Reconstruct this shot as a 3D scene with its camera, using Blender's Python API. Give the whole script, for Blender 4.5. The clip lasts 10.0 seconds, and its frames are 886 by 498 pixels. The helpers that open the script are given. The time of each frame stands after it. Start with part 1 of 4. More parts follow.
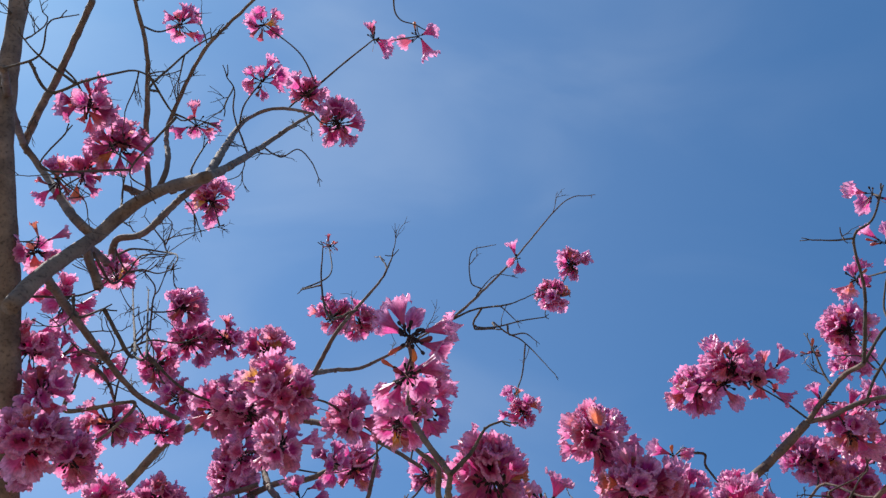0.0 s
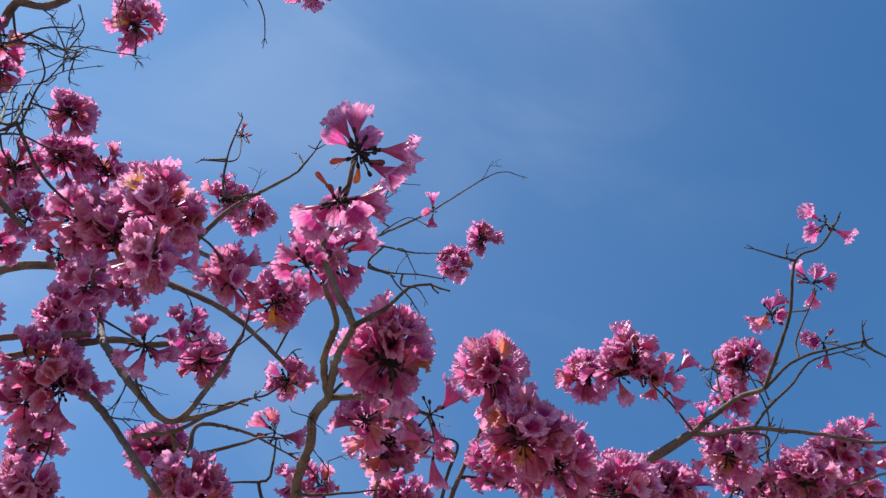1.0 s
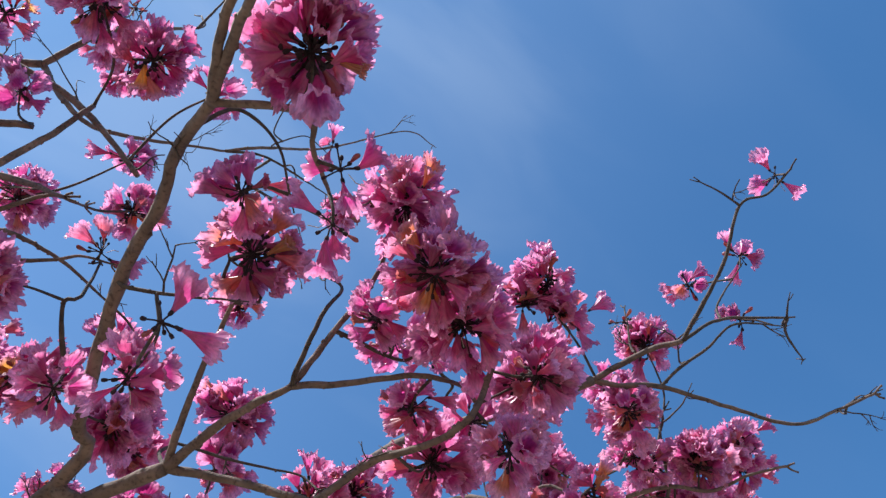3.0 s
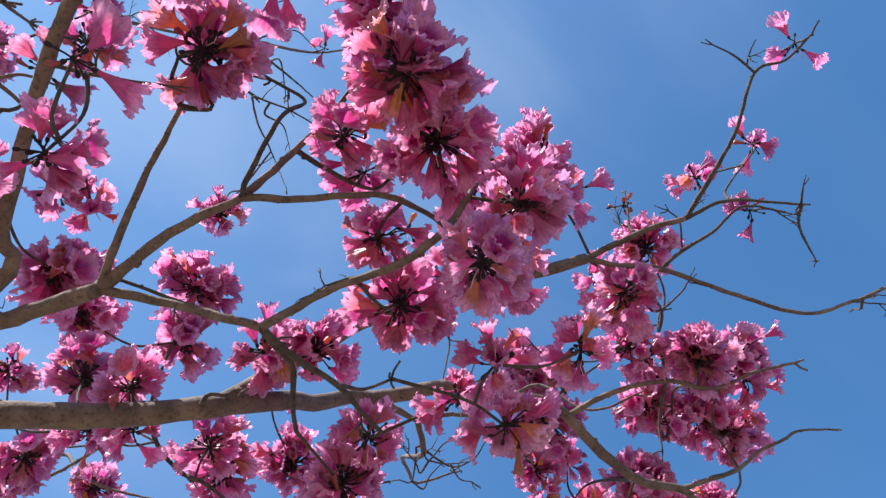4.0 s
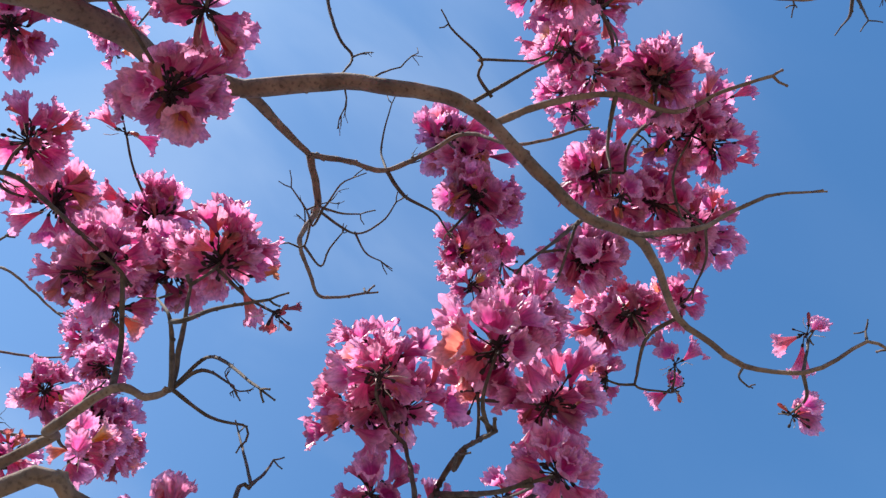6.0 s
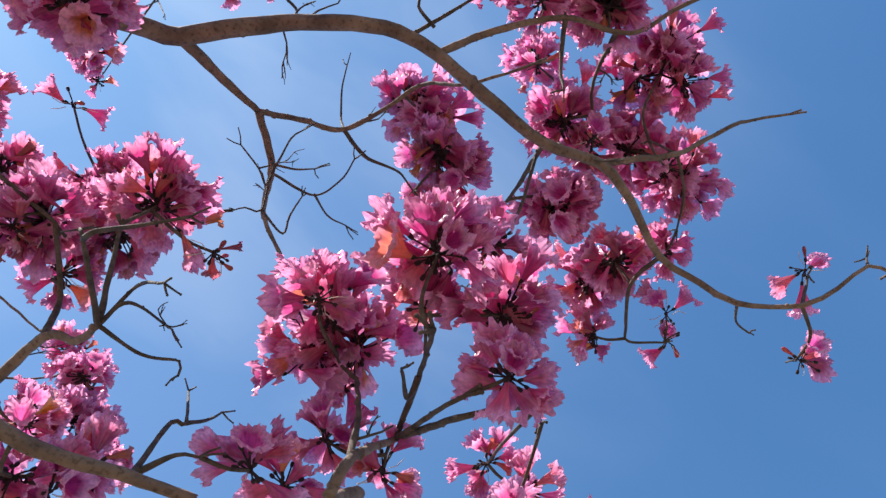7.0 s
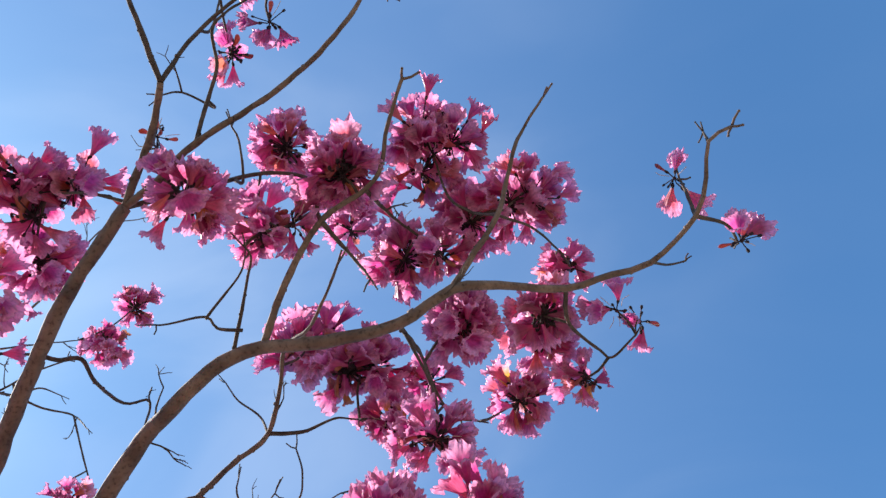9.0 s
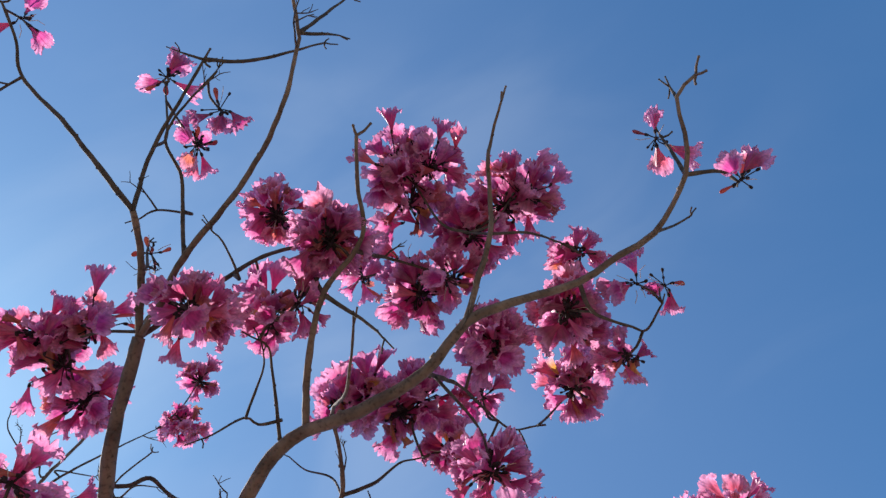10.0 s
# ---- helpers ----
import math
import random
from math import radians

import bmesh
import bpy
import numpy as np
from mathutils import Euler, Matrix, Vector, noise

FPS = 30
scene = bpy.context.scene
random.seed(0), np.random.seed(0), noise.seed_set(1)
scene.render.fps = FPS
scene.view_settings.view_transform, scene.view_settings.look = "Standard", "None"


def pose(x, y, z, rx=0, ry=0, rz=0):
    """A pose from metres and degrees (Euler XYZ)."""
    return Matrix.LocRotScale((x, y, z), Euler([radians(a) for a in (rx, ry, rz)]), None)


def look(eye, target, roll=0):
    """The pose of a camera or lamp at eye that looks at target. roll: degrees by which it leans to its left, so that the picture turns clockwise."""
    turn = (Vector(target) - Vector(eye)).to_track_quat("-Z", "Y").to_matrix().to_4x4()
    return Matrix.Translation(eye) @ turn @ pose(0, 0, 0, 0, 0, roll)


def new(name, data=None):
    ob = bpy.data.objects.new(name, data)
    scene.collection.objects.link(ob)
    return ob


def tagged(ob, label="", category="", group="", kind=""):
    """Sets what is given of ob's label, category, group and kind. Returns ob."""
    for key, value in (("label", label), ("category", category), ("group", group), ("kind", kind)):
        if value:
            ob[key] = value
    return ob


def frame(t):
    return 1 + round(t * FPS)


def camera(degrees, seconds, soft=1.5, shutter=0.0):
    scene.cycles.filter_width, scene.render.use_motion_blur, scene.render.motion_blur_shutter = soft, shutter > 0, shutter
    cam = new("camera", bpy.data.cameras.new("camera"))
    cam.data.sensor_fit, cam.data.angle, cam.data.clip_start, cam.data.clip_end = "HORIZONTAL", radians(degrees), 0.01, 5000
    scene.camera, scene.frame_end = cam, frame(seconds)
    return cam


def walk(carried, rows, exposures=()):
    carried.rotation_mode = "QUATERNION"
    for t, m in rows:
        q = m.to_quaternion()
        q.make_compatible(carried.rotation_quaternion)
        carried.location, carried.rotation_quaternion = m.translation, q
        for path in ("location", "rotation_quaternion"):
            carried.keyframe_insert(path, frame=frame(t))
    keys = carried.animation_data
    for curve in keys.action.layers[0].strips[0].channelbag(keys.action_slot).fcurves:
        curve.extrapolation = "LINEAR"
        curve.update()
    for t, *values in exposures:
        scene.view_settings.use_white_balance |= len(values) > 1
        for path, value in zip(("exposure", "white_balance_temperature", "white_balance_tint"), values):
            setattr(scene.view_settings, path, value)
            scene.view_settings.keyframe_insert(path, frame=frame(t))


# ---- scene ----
cam = camera(58.9, 10.0, soft=1.4)
PATH = [
    (0, (0.147, 0.279, 1.642), (0.25, 1.379, 3.309), -3.3),
    (0.5, (0.124, 0.408, 1.638), (0.321, 1.504, 3.3), 3.2),
    (0.7, (0.12, 0.473, 1.645), (0.4, 1.541, 3.313), 2.9),
    (1, (0.109, 0.548, 1.664), (0.504, 1.568, 3.339), 1.5),
    (1.5, (0.146, 0.645, 1.669), (0.484, 1.49, 3.45), 1.6),
    (1.7, (0.156, 0.689, 1.677), (0.477, 1.494, 3.479), 2.7),
    (2, (0.183, 0.766, 1.68), (0.518, 1.562, 3.484), 3.6),
    (2.5, (0.211, 0.881, 1.684), (0.722, 1.616, 3.472), -1.2),
    (2.7, (0.218, 0.926, 1.683), (0.818, 1.612, 3.464), -5.5),
    (3.8, (0.41, 1.097, 1.684), (1.018, 1.791, 3.458), -0.1),
    (4, (0.431, 1.133, 1.687), (1.04, 1.843, 3.455), -0.8),
    (4.5, (0.493, 1.261, 1.674), (1.096, 1.982, 3.439), 1.1),
    (4.7, (0.539, 1.315, 1.677), (1.192, 1.988, 3.444), -2.7),
    (5, (0.619, 1.356, 1.678), (1.319, 2.028, 3.427), -4.2),
    (5.5, (0.764, 1.423, 1.7), (1.395, 2.003, 3.507), -5.1),
    (5.7, (0.806, 1.456, 1.7), (1.434, 2.032, 3.509), -5.5),
    (6.8, (1.028, 1.572, 1.682), (1.47, 2.075, 3.566), -1.6),
    (7, (1.054, 1.573, 1.682), (1.485, 2.07, 3.571), -4.0),
    (7.5, (1.079, 1.566, 1.682), (1.51, 2.098, 3.561), -13.7),
    (8, (1.112, 1.524, 1.704), (1.494, 2.031, 3.6), -19.1),
    (8.5, (1.167, 1.453, 1.719), (1.484, 1.952, 3.629), -28.9),
    (8.7, (1.157, 1.417, 1.715), (1.518, 1.879, 3.627), -41.8),
    (9, (1.189, 1.332, 1.704), (1.547, 1.794, 3.617), -50.1),
    (9.2, (1.204, 1.298, 1.707), (1.578, 1.716, 3.627), -60.8),
    (9.5, (1.225, 1.282, 1.708), (1.623, 1.665, 3.63), -70.5),
    (9.7, (1.267, 1.264, 1.707), (1.549, 1.711, 3.636), -58.6),
    (10, (1.294, 1.258, 1.708), (1.487, 1.781, 3.629), -50.4),
]
EXPOSURES = [(0, 0.42, 6400, 10), (1, 0.43, 6200, 9), (2.5, 0.55, 6180, 9), (4, 0.82, 6400, 10), (4.5, 0.9, 6450, 10), (5.5, 0.93, 6500, 10), (7.5, 0.82, 6720, 11), (8.5, 0.81, 6720, 11), (9, 0.88, 6650, 11), (9.5, 0.74, 6550, 11), (10, 0.45, 6450, 11)]
walk(cam, [(t, look(eye, target, roll)) for t, eye, target, roll in PATH], EXPOSURES)

# ---- world, sun, exposure ----
SUN_AZIMUTH, SUN_HEIGHT = 280.0, 58.0  # clockwise from +y, above the horizon


def make_world():
    world = bpy.data.worlds.new("sky")
    scene.world = world
    world.use_nodes = True
    nt = world.node_tree
    nt.nodes.clear()
    sky = nt.nodes.new("ShaderNodeTexSky")
    sky.sky_type = "NISHITA"
    sky.sun_disc = False
    sky.sun_elevation, sky.sun_rotation = radians(SUN_HEIGHT), radians(SUN_AZIMUTH)
    sky.air_density, sky.dust_density, sky.ozone_density = 1.0, 0.35, 2.0
    # thin high cloud, drawn out along one direction
    co = nt.nodes.new("ShaderNodeTexCoord")
    mp = nt.nodes.new("ShaderNodeMapping")
    mp.inputs["Rotation"].default_value = (0.3, 0.2, 0.9)
    mp.inputs["Scale"].default_value = (1.3, 3.4, 2.0)
    ns = nt.nodes.new("ShaderNodeTexNoise")
    ns.inputs["Scale"].default_value, ns.inputs["Detail"].default_value = 1.7, 5.0
    ns.inputs["Roughness"].default_value, ns.inputs["Distortion"].default_value = 0.45, 0.5
    rg = nt.nodes.new("ShaderNodeMapRange")
    rg.interpolation_type = "SMOOTHSTEP"
    rg.inputs["From Min"].default_value, rg.inputs["From Max"].default_value = 0.38, 0.72
    rg.inputs["To Min"].default_value, rg.inputs["To Max"].default_value = 0.5, 1.3
    # the veil thickens towards the sun's side of the sky
    side = nt.nodes.new("ShaderNodeVectorMath")
    side.operation = "DOT_PRODUCT"
    side.inputs[1].default_value = (-1.03, 0.58, 1.64)
    veil = nt.nodes.new("ShaderNodeMapRange")
    veil.interpolation_type = "SMOOTHSTEP"
    veil.inputs["From Min"].default_value, veil.inputs["From Max"].default_value = 0.75, 1.95
    veil.inputs["To Min"].default_value, veil.inputs["To Max"].default_value = 0.012, 0.18
    amount = nt.nodes.new("ShaderNodeMath")
    amount.operation = "MULTIPLY"
    hs = nt.nodes.new("ShaderNodeMixRGB")
    hs.blend_type = "MULTIPLY"
    hs.inputs["Fac"].default_value = 1.0
    hs.inputs["Color2"].default_value = (0.60, 1.09, 1.37, 1)  # clear, dry air
    mx = nt.nodes.new("ShaderNodeMixRGB")
    mx.inputs["Color2"].default_value = (7.0, 7.8, 8.8, 1)
    bg = nt.nodes.new("ShaderNodeBackground")
    bg.inputs["Strength"].default_value = 0.086
    out = nt.nodes.new("ShaderNodeOutputWorld")
    lk = nt.links.new
    lk(co.outputs["Generated"], mp.inputs["Vector"])
    lk(mp.outputs["Vector"], ns.inputs["Vector"])
    lk(ns.outputs["Fac"], rg.inputs["Value"])
    lk(co.outputs["Generated"], side.inputs[0])
    lk(side.outputs["Value"], veil.inputs["Value"])
    lk(rg.outputs["Result"], amount.inputs[0])
    lk(veil.outputs["Result"], amount.inputs[1])
    lk(amount.outputs["Value"], mx.inputs["Fac"])
    lk(sky.outputs["Color"], hs.inputs["Color1"])
    lk(hs.outputs["Color"], mx.inputs["Color1"])
    lk(mx.outputs["Color"], bg.inputs["Color"])
    lk(bg.outputs["Background"], out.inputs["Surface"])


make_world()
sun_data = bpy.data.lights.new("sun", "SUN")
sun_data.energy, sun_data.angle, sun_data.color = 5.0, radians(0.53), (1.0, 0.95, 0.87)
sun = new("sun", sun_data)
az, el = radians(SUN_AZIMUTH), radians(SUN_HEIGHT)
toward = Vector((math.sin(az) * math.cos(el), math.cos(az) * math.cos(el), math.sin(el)))
sun.matrix_world = look(toward * 30, (0, 0, 0))


# ---- materials ----
def material(name):
    m = bpy.data.materials.new(name)
    m.use_nodes = True
    m.node_tree.nodes.clear()
    return m, m.node_tree, m.node_tree.links.new


def ramp(nt, stops, mode="LINEAR"):
    node = nt.nodes.new("ShaderNodeValToRGB")
    node.color_ramp.interpolation = mode
    el = node.color_ramp.elements
    while len(el) < len(stops):
        el.new(0.5)
    for e, (p, c) in zip(el, stops):
        e.position, e.color = p, (*c, 1)
    return node


def bark_material(name, light, dark, fine):
    m, nt, lk = material(name)
    co = nt.nodes.new("ShaderNodeTexCoord")
    n1 = nt.nodes.new("ShaderNodeTexNoise")
    n1.inputs["Scale"].default_value, n1.inputs["Detail"].default_value = fine, 6
    n2 = nt.nodes.new("ShaderNodeTexNoise")
    n2.inputs["Scale"].default_value, n2.inputs["Detail"].default_value = fine * 7, 4
    mid = tuple((a + b) / 2 for a, b in zip(light, dark))
    c1 = ramp(nt, [(0.3, dark), (0.5, mid), (0.68, light)])
    c2 = ramp(nt, [(0.28, (0.45, 0.41, 0.39)), (0.46, (1, 1, 1)), (0.75, (1.2, 1.17, 1.12))])
    mul = nt.nodes.new("ShaderNodeMixRGB")
    mul.blend_type = "MULTIPLY"
    mul.inputs["Fac"].default_value = 1.0
    bp = nt.nodes.new("ShaderNodeBump")
    bp.inputs["Strength"].default_value, bp.inputs["Distance"].default_value = 0.8, 0.0018
    bs = nt.nodes.new("ShaderNodeBsdfPrincipled")
    bs.inputs["Roughness"].default_value = 0.85
    out = nt.nodes.new("ShaderNodeOutputMaterial")
    lk(co.outputs["Object"], n1.inputs["Vector"])
    lk(co.outputs["Object"], n2.inputs["Vector"])
    lk(n1.outputs["Fac"], c1.inputs["Fac"])
    lk(n2.outputs["Fac"], c2.inputs["Fac"])
    lk(c1.outputs["Color"], mul.inputs["Color1"])
    lk(c2.outputs["Color"], mul.inputs["Color2"])
    lk(mul.outputs["Color"], bs.inputs["Base Color"])
    lk(n2.outputs["Fac"], bp.inputs["Height"])
    lk(bp.outputs["Normal"], bs.inputs["Normal"])
    lk(bs.outputs["BSDF"], out.inputs["Surface"])
    return m


def petal_material(name, stops, edge):
    m, nt, lk = material(name)
    info = nt.nodes.new("ShaderNodeObjectInfo")
    co = nt.nodes.new("ShaderNodeTexCoord")
    base = ramp(nt, stops)
    # along the tube: warm and deep at the base, paler at the frilled lip
    sep = nt.nodes.new("ShaderNodeVectorMath")
    sep.operation = "LENGTH"
    lip = nt.nodes.new("ShaderNodeMapRange")
    lip.inputs["From Min"].default_value, lip.inputs["From Max"].default_value = 0.029, 0.045
    pale = nt.nodes.new("ShaderNodeMixRGB")
    pale.inputs["Color2"].default_value = (*edge, 1)
    lipf = nt.nodes.new("ShaderNodeMath")
    lipf.operation = "MULTIPLY"
    # strong enough to paint in the lips' sunlit highlights besides their own paler pink
    lipf.inputs[1].default_value = 0.85
    # veins run along the tube
    mp = nt.nodes.new("ShaderNodeMapping")
    mp.inputs["Scale"].default_value = (1, 1, 0.12)
    vein = nt.nodes.new("ShaderNodeTexNoise")
    vein.inputs["Scale"].default_value, vein.inputs["Detail"].default_value = 260, 3
    vr = ramp(nt, [(0.35, (0.74, 0.66, 0.72)), (0.55, (1.0, 1.0, 1.0)), (0.7, (1.1, 1.1, 1.1))])
    blotch = nt.nodes.new("ShaderNodeTexNoise")
    blotch.inputs["Scale"].default_value, blotch.inputs["Detail"].default_value = 45, 3
    br = ramp(nt, [(0.35, (0.8, 0.72, 0.78)), (0.6, (1.05, 1.05, 1.05))])
    m1 = nt.nodes.new("ShaderNodeMixRGB")
    m2 = nt.nodes.new("ShaderNodeMixRGB")
    for k in (m1, m2):
        k.blend_type = "MULTIPLY"
        k.inputs["Fac"].default_value = 1.0
    bp = nt.nodes.new("ShaderNodeBump")
    bp.inputs["Strength"].default_value, bp.inputs["Distance"].default_value = 0.35, 0.001
    df = nt.nodes.new("ShaderNodeBsdfDiffuse")
    tl = nt.nodes.new("ShaderNodeBsdfTranslucent")
    gl = nt.nodes.new("ShaderNodeBsdfGlossy")
    gl.inputs["Roughness"].default_value = 0.36
    gl.inputs["Color"].default_value = (0.9, 0.85, 0.9, 1)
    mix = nt.nodes.new("ShaderNodeMixShader")
    mix.inputs["Fac"].default_value = 0.66
    mix2 = nt.nodes.new("ShaderNodeMixShader")
    mix2.inputs["Fac"].default_value = 0.06
    out = nt.nodes.new("ShaderNodeOutputMaterial")
    lk(info.outputs["Random"], base.inputs["Fac"])
    lk(co.outputs["Object"], sep.inputs["Vector"])
    lk(sep.outputs["Value"], lip.inputs["Value"])
    lk(lip.outputs["Result"], lipf.inputs[0])
    lk(lipf.outputs["Value"], pale.inputs["Fac"])
    lk(base.outputs["Color"], pale.inputs["Color1"])
    lk(co.outputs["Object"], mp.inputs["Vector"])
    lk(mp.outputs["Vector"], vein.inputs["Vector"])
    lk(co.outputs["Object"], blotch.inputs["Vector"])
    lk(vein.outputs["Fac"], vr.inputs["Fac"])
    lk(blotch.outputs["Fac"], br.inputs["Fac"])
    lk(pale.outputs["Color"], m1.inputs["Color1"])
    lk(vr.outputs["Color"], m1.inputs["Color2"])
    lk(m1.outputs["Color"], m2.inputs["Color1"])
    lk(br.outputs["Color"], m2.inputs["Color2"])
    lk(vein.outputs["Fac"], bp.inputs["Height"])
    for k in (df, tl, gl):
        lk(bp.outputs["Normal"], k.inputs["Normal"])
    lk(m2.outputs["Color"], df.inputs["Color"])
    lk(m2.outputs["Color"], tl.inputs["Color"])
    lk(df.outputs["BSDF"], mix.inputs[1])
    lk(tl.outputs["BSDF"], mix.inputs[2])
    lk(mix.outputs["Shader"], mix2.inputs[1])
    lk(gl.outputs["BSDF"], mix2.inputs[2])
    lk(mix2.outputs["Shader"], out.inputs["Surface"])
    return m


BARK = bark_material("bark", (0.21, 0.148, 0.12), (0.085, 0.057, 0.048), 28)
TWIG = bark_material("twig_bark", (0.115, 0.083, 0.068), (0.035, 0.026, 0.023), 90)
STYLE = bark_material("dry_style", (0.75, 0.62, 0.58), (0.55, 0.40, 0.38), 120)
CALYX = bark_material("calyx", (0.035, 0.011, 0.018), (0.010, 0.005, 0.008), 160)
SOIL = bark_material("dry_soil", (0.25, 0.195, 0.135), (0.15, 0.115, 0.08), 1.2)
PETAL = petal_material("petal", [(0.0, (0.46, 0.033, 0.175)), (0.3, (0.60, 0.060, 0.275)), (0.62, (0.72, 0.110, 0.37)), (0.84, (0.72, 0.105, 0.28)), (0.945, (0.74, 0.17, 0.20)), (0.987, (0.78, 0.28, 0.11)), (1.0, (0.86, 0.5, 0.08))], (0.95, 0.46, 0.70))
FADED = petal_material("faded_petal", [(0.0, (0.45, 0.06, 0.14)), (0.5, (0.54, 0.12, 0.13)), (0.9, (0.56, 0.18, 0.10)), (1.0, (0.72, 0.36, 0.09))], (0.76, 0.30, 0.42))


# ---- builders ----
def mesh_of(name, bm, mat, smooth=True):
    me = bpy.data.meshes.new(name)
    bm.to_mesh(me)
    bm.free()
    me.materials.append(mat)
    me.polygons.foreach_set("use_smooth", [smooth] * len(me.polygons))
    return me


def part(name, bm, mat, parent, label=""):
    ob = new(name, mesh_of(name, bm, mat))
    ob.parent = parent
    return tagged(ob, label)


def spline(points, step):
    """Evenly spaced points on a smooth curve through the given ones, with how far along each lies (0 to 1)."""
    p = [Vector(q) for q in points]
    p = [p[0] * 2 - p[1], *p, p[-1] * 2 - p[-2]]
    out = []
    for a, b, c, d in zip(p, p[1:], p[2:], p[3:]):
        n = max(2, int((c - b).length / step))
        for i in range(n):
            u = i / n
            out.append(0.5 * (2 * b + (c - a) * u + (2 * a - 5 * b + 4 * c - d) * u * u + (3 * b - a - 3 * c + d) * u ** 3))
    out.append(p[-2].copy())
    return out


def tube(bm, path, r0, r1, sides=8, rough=0.08, seed=0.0):
    """A tapered, slightly knotty round stem along a path, closed at both ends."""
    n = len(path)
    side = None
    rings = []
    for i, q in enumerate(path):
        ahead = (path[min(i + 1, n - 1)] - path[max(i - 1, 0)]).normalized()
        if side is None:
            side = ahead.orthogonal().normalized()
        side = (side - ahead * side.dot(ahead)).normalized()
        up = ahead.cross(side)
        u = i / (n - 1)
        r = r0 + (r1 - r0) * u
        r *= 1 + 1.6 * rough * noise.noise(Vector((seed, i * 0.35, 3.1)))
        ring = []
        for k in range(sides):
            a = 2 * math.pi * k / sides
            w = r * (1 + rough * noise.noise(Vector((q.x * 60 + seed, q.y * 60, q.z * 60 + k * 0.9))))
            ring.append(bm.verts.new(q + (side * math.cos(a) + up * math.sin(a)) * w))
        rings.append(ring)
    for a, b in zip(rings, rings[1:]):
        for k in range(sides):
            bm.faces.new((a[k], a[(k + 1) % sides], b[(k + 1) % sides], b[k]))
    bm.faces.new(rings[0][::-1])
    bm.faces.new(rings[-1])


def knob(bm, q, r):
    bmesh.ops.create_icosphere(bm, subdivisions=1, radius=r, matrix=Matrix.Translation(q))


STEMS = []  # (path, radius at start, radius at end) of every stem, to grow twigs from
count = [0]


def stem(tree, r0, r1, *points):
    """A limb, branch or twig of the tree through the given points."""
    count[0] += 1
    path = spline(points, max(0.006, min(0.02, r0 * 1.2)))
    name = "limb" if r0 > 0.012 else "branch" if r0 > 0.0045 else "twig"
    jit = 0.25 * min(r0, 0.006)
    for i, q in enumerate(path[1:-1]):
        q += noise.noise_vector(q * 45) * jit
    bm = bmesh.new()
    tube(bm, path, r0, r1, 12 if r0 > 0.012 else 8 if r0 > 0.004 else 6, 0.09, count[0] * 1.7)
    rnd = random.Random(count[0])
    # leaf scars: low swellings, closer together on thin wood
    for q in path[2:-1]:
        if rnd.random() < (0.10 if r0 > 0.006 else 0.2):
            u = path.index(q) / len(path)
            r = r0 + (r1 - r0) * u
            knob(bm, q + Vector([rnd.uniform(-0.5, 0.5) * r for _ in range(3)]), r * rnd.uniform(0.85, 1.12))
    if r1 < 0.0026:  # a bare tip ends in a few short spurs
        tip = path[-1]
        ahead = (path[-1] - path[-3]).normalized()
        for k in range(rnd.randint(2, 3)):
            turn = Vector([rnd.uniform(-1, 1) for _ in range(3)])
            way = (ahead * 0.7 + turn * 0.75).normalized()
            ln = rnd.uniform(0.008, 0.02)
            mid = tip + way * ln * 0.55 + turn * 0.002
            tube(bm, [tip - ahead * 0.001, mid, mid + (way + ahead * 0.4) * ln * 0.5], r1 * 0.95, r1 * 0.7, 5)
            knob(bm, mid + (way + ahead * 0.4) * ln * 0.5, r1 * 1.05)
    ob = part(name, bm, BARK if r0 > 0.0045 else TWIG, tree, "smooth grey-brown " + name if r0 > 0.0045 else "thin dark bare twig")
    STEMS.append((path, r0, r1))
    return ob


def spray(tree, rnd, start, way, length, r):
    """A bare twig that forks into a few crooked ends."""
    bm = bmesh.new()

    def grow(q, d, ln, rad, level):
        path = [q.copy()]
        steps = max(3, int(ln / 0.012))
        for _ in range(steps):
            d = (d + Vector([rnd.gauss(0, 0.16) for _ in range(3)]) + Vector((0, 0, 0.03))).normalized()
            q = q + d * ln / steps
            path.append(q.copy())
        tube(bm, path, rad, rad * 0.6, 5, 0.1, rnd.random() * 9)
        if level:
            for _ in range(rnd.randint(2, 3)):
                at = path[rnd.randint(len(path) // 3, len(path) - 1)]
                grow(at.copy(), (d + Vector([rnd.gauss(0, 0.55) for _ in range(3)])).normalized(), ln * rnd.uniform(0.35, 0.65), rad * 0.65, level - 1)
        else:
            knob(bm, path[-1], rad * 0.95)

    grow(Vector(start), Vector(way).normalized(), length, r, 2)
    return part("side_twig", bm, TWIG, tree, "thin dark forked bare twig")


# ---- ground ----
bm = bmesh.new()
bmesh.ops.create_grid(bm, x_segments=60, y_segments=60, size=400)
for v in bm.verts:
    v.co.z = 0.06 * noise.noise(v.co * 0.15)
tagged(new("ground", mesh_of("ground", bm, SOIL)), "dry sandy open ground under the tree", "ground", kind="structure")


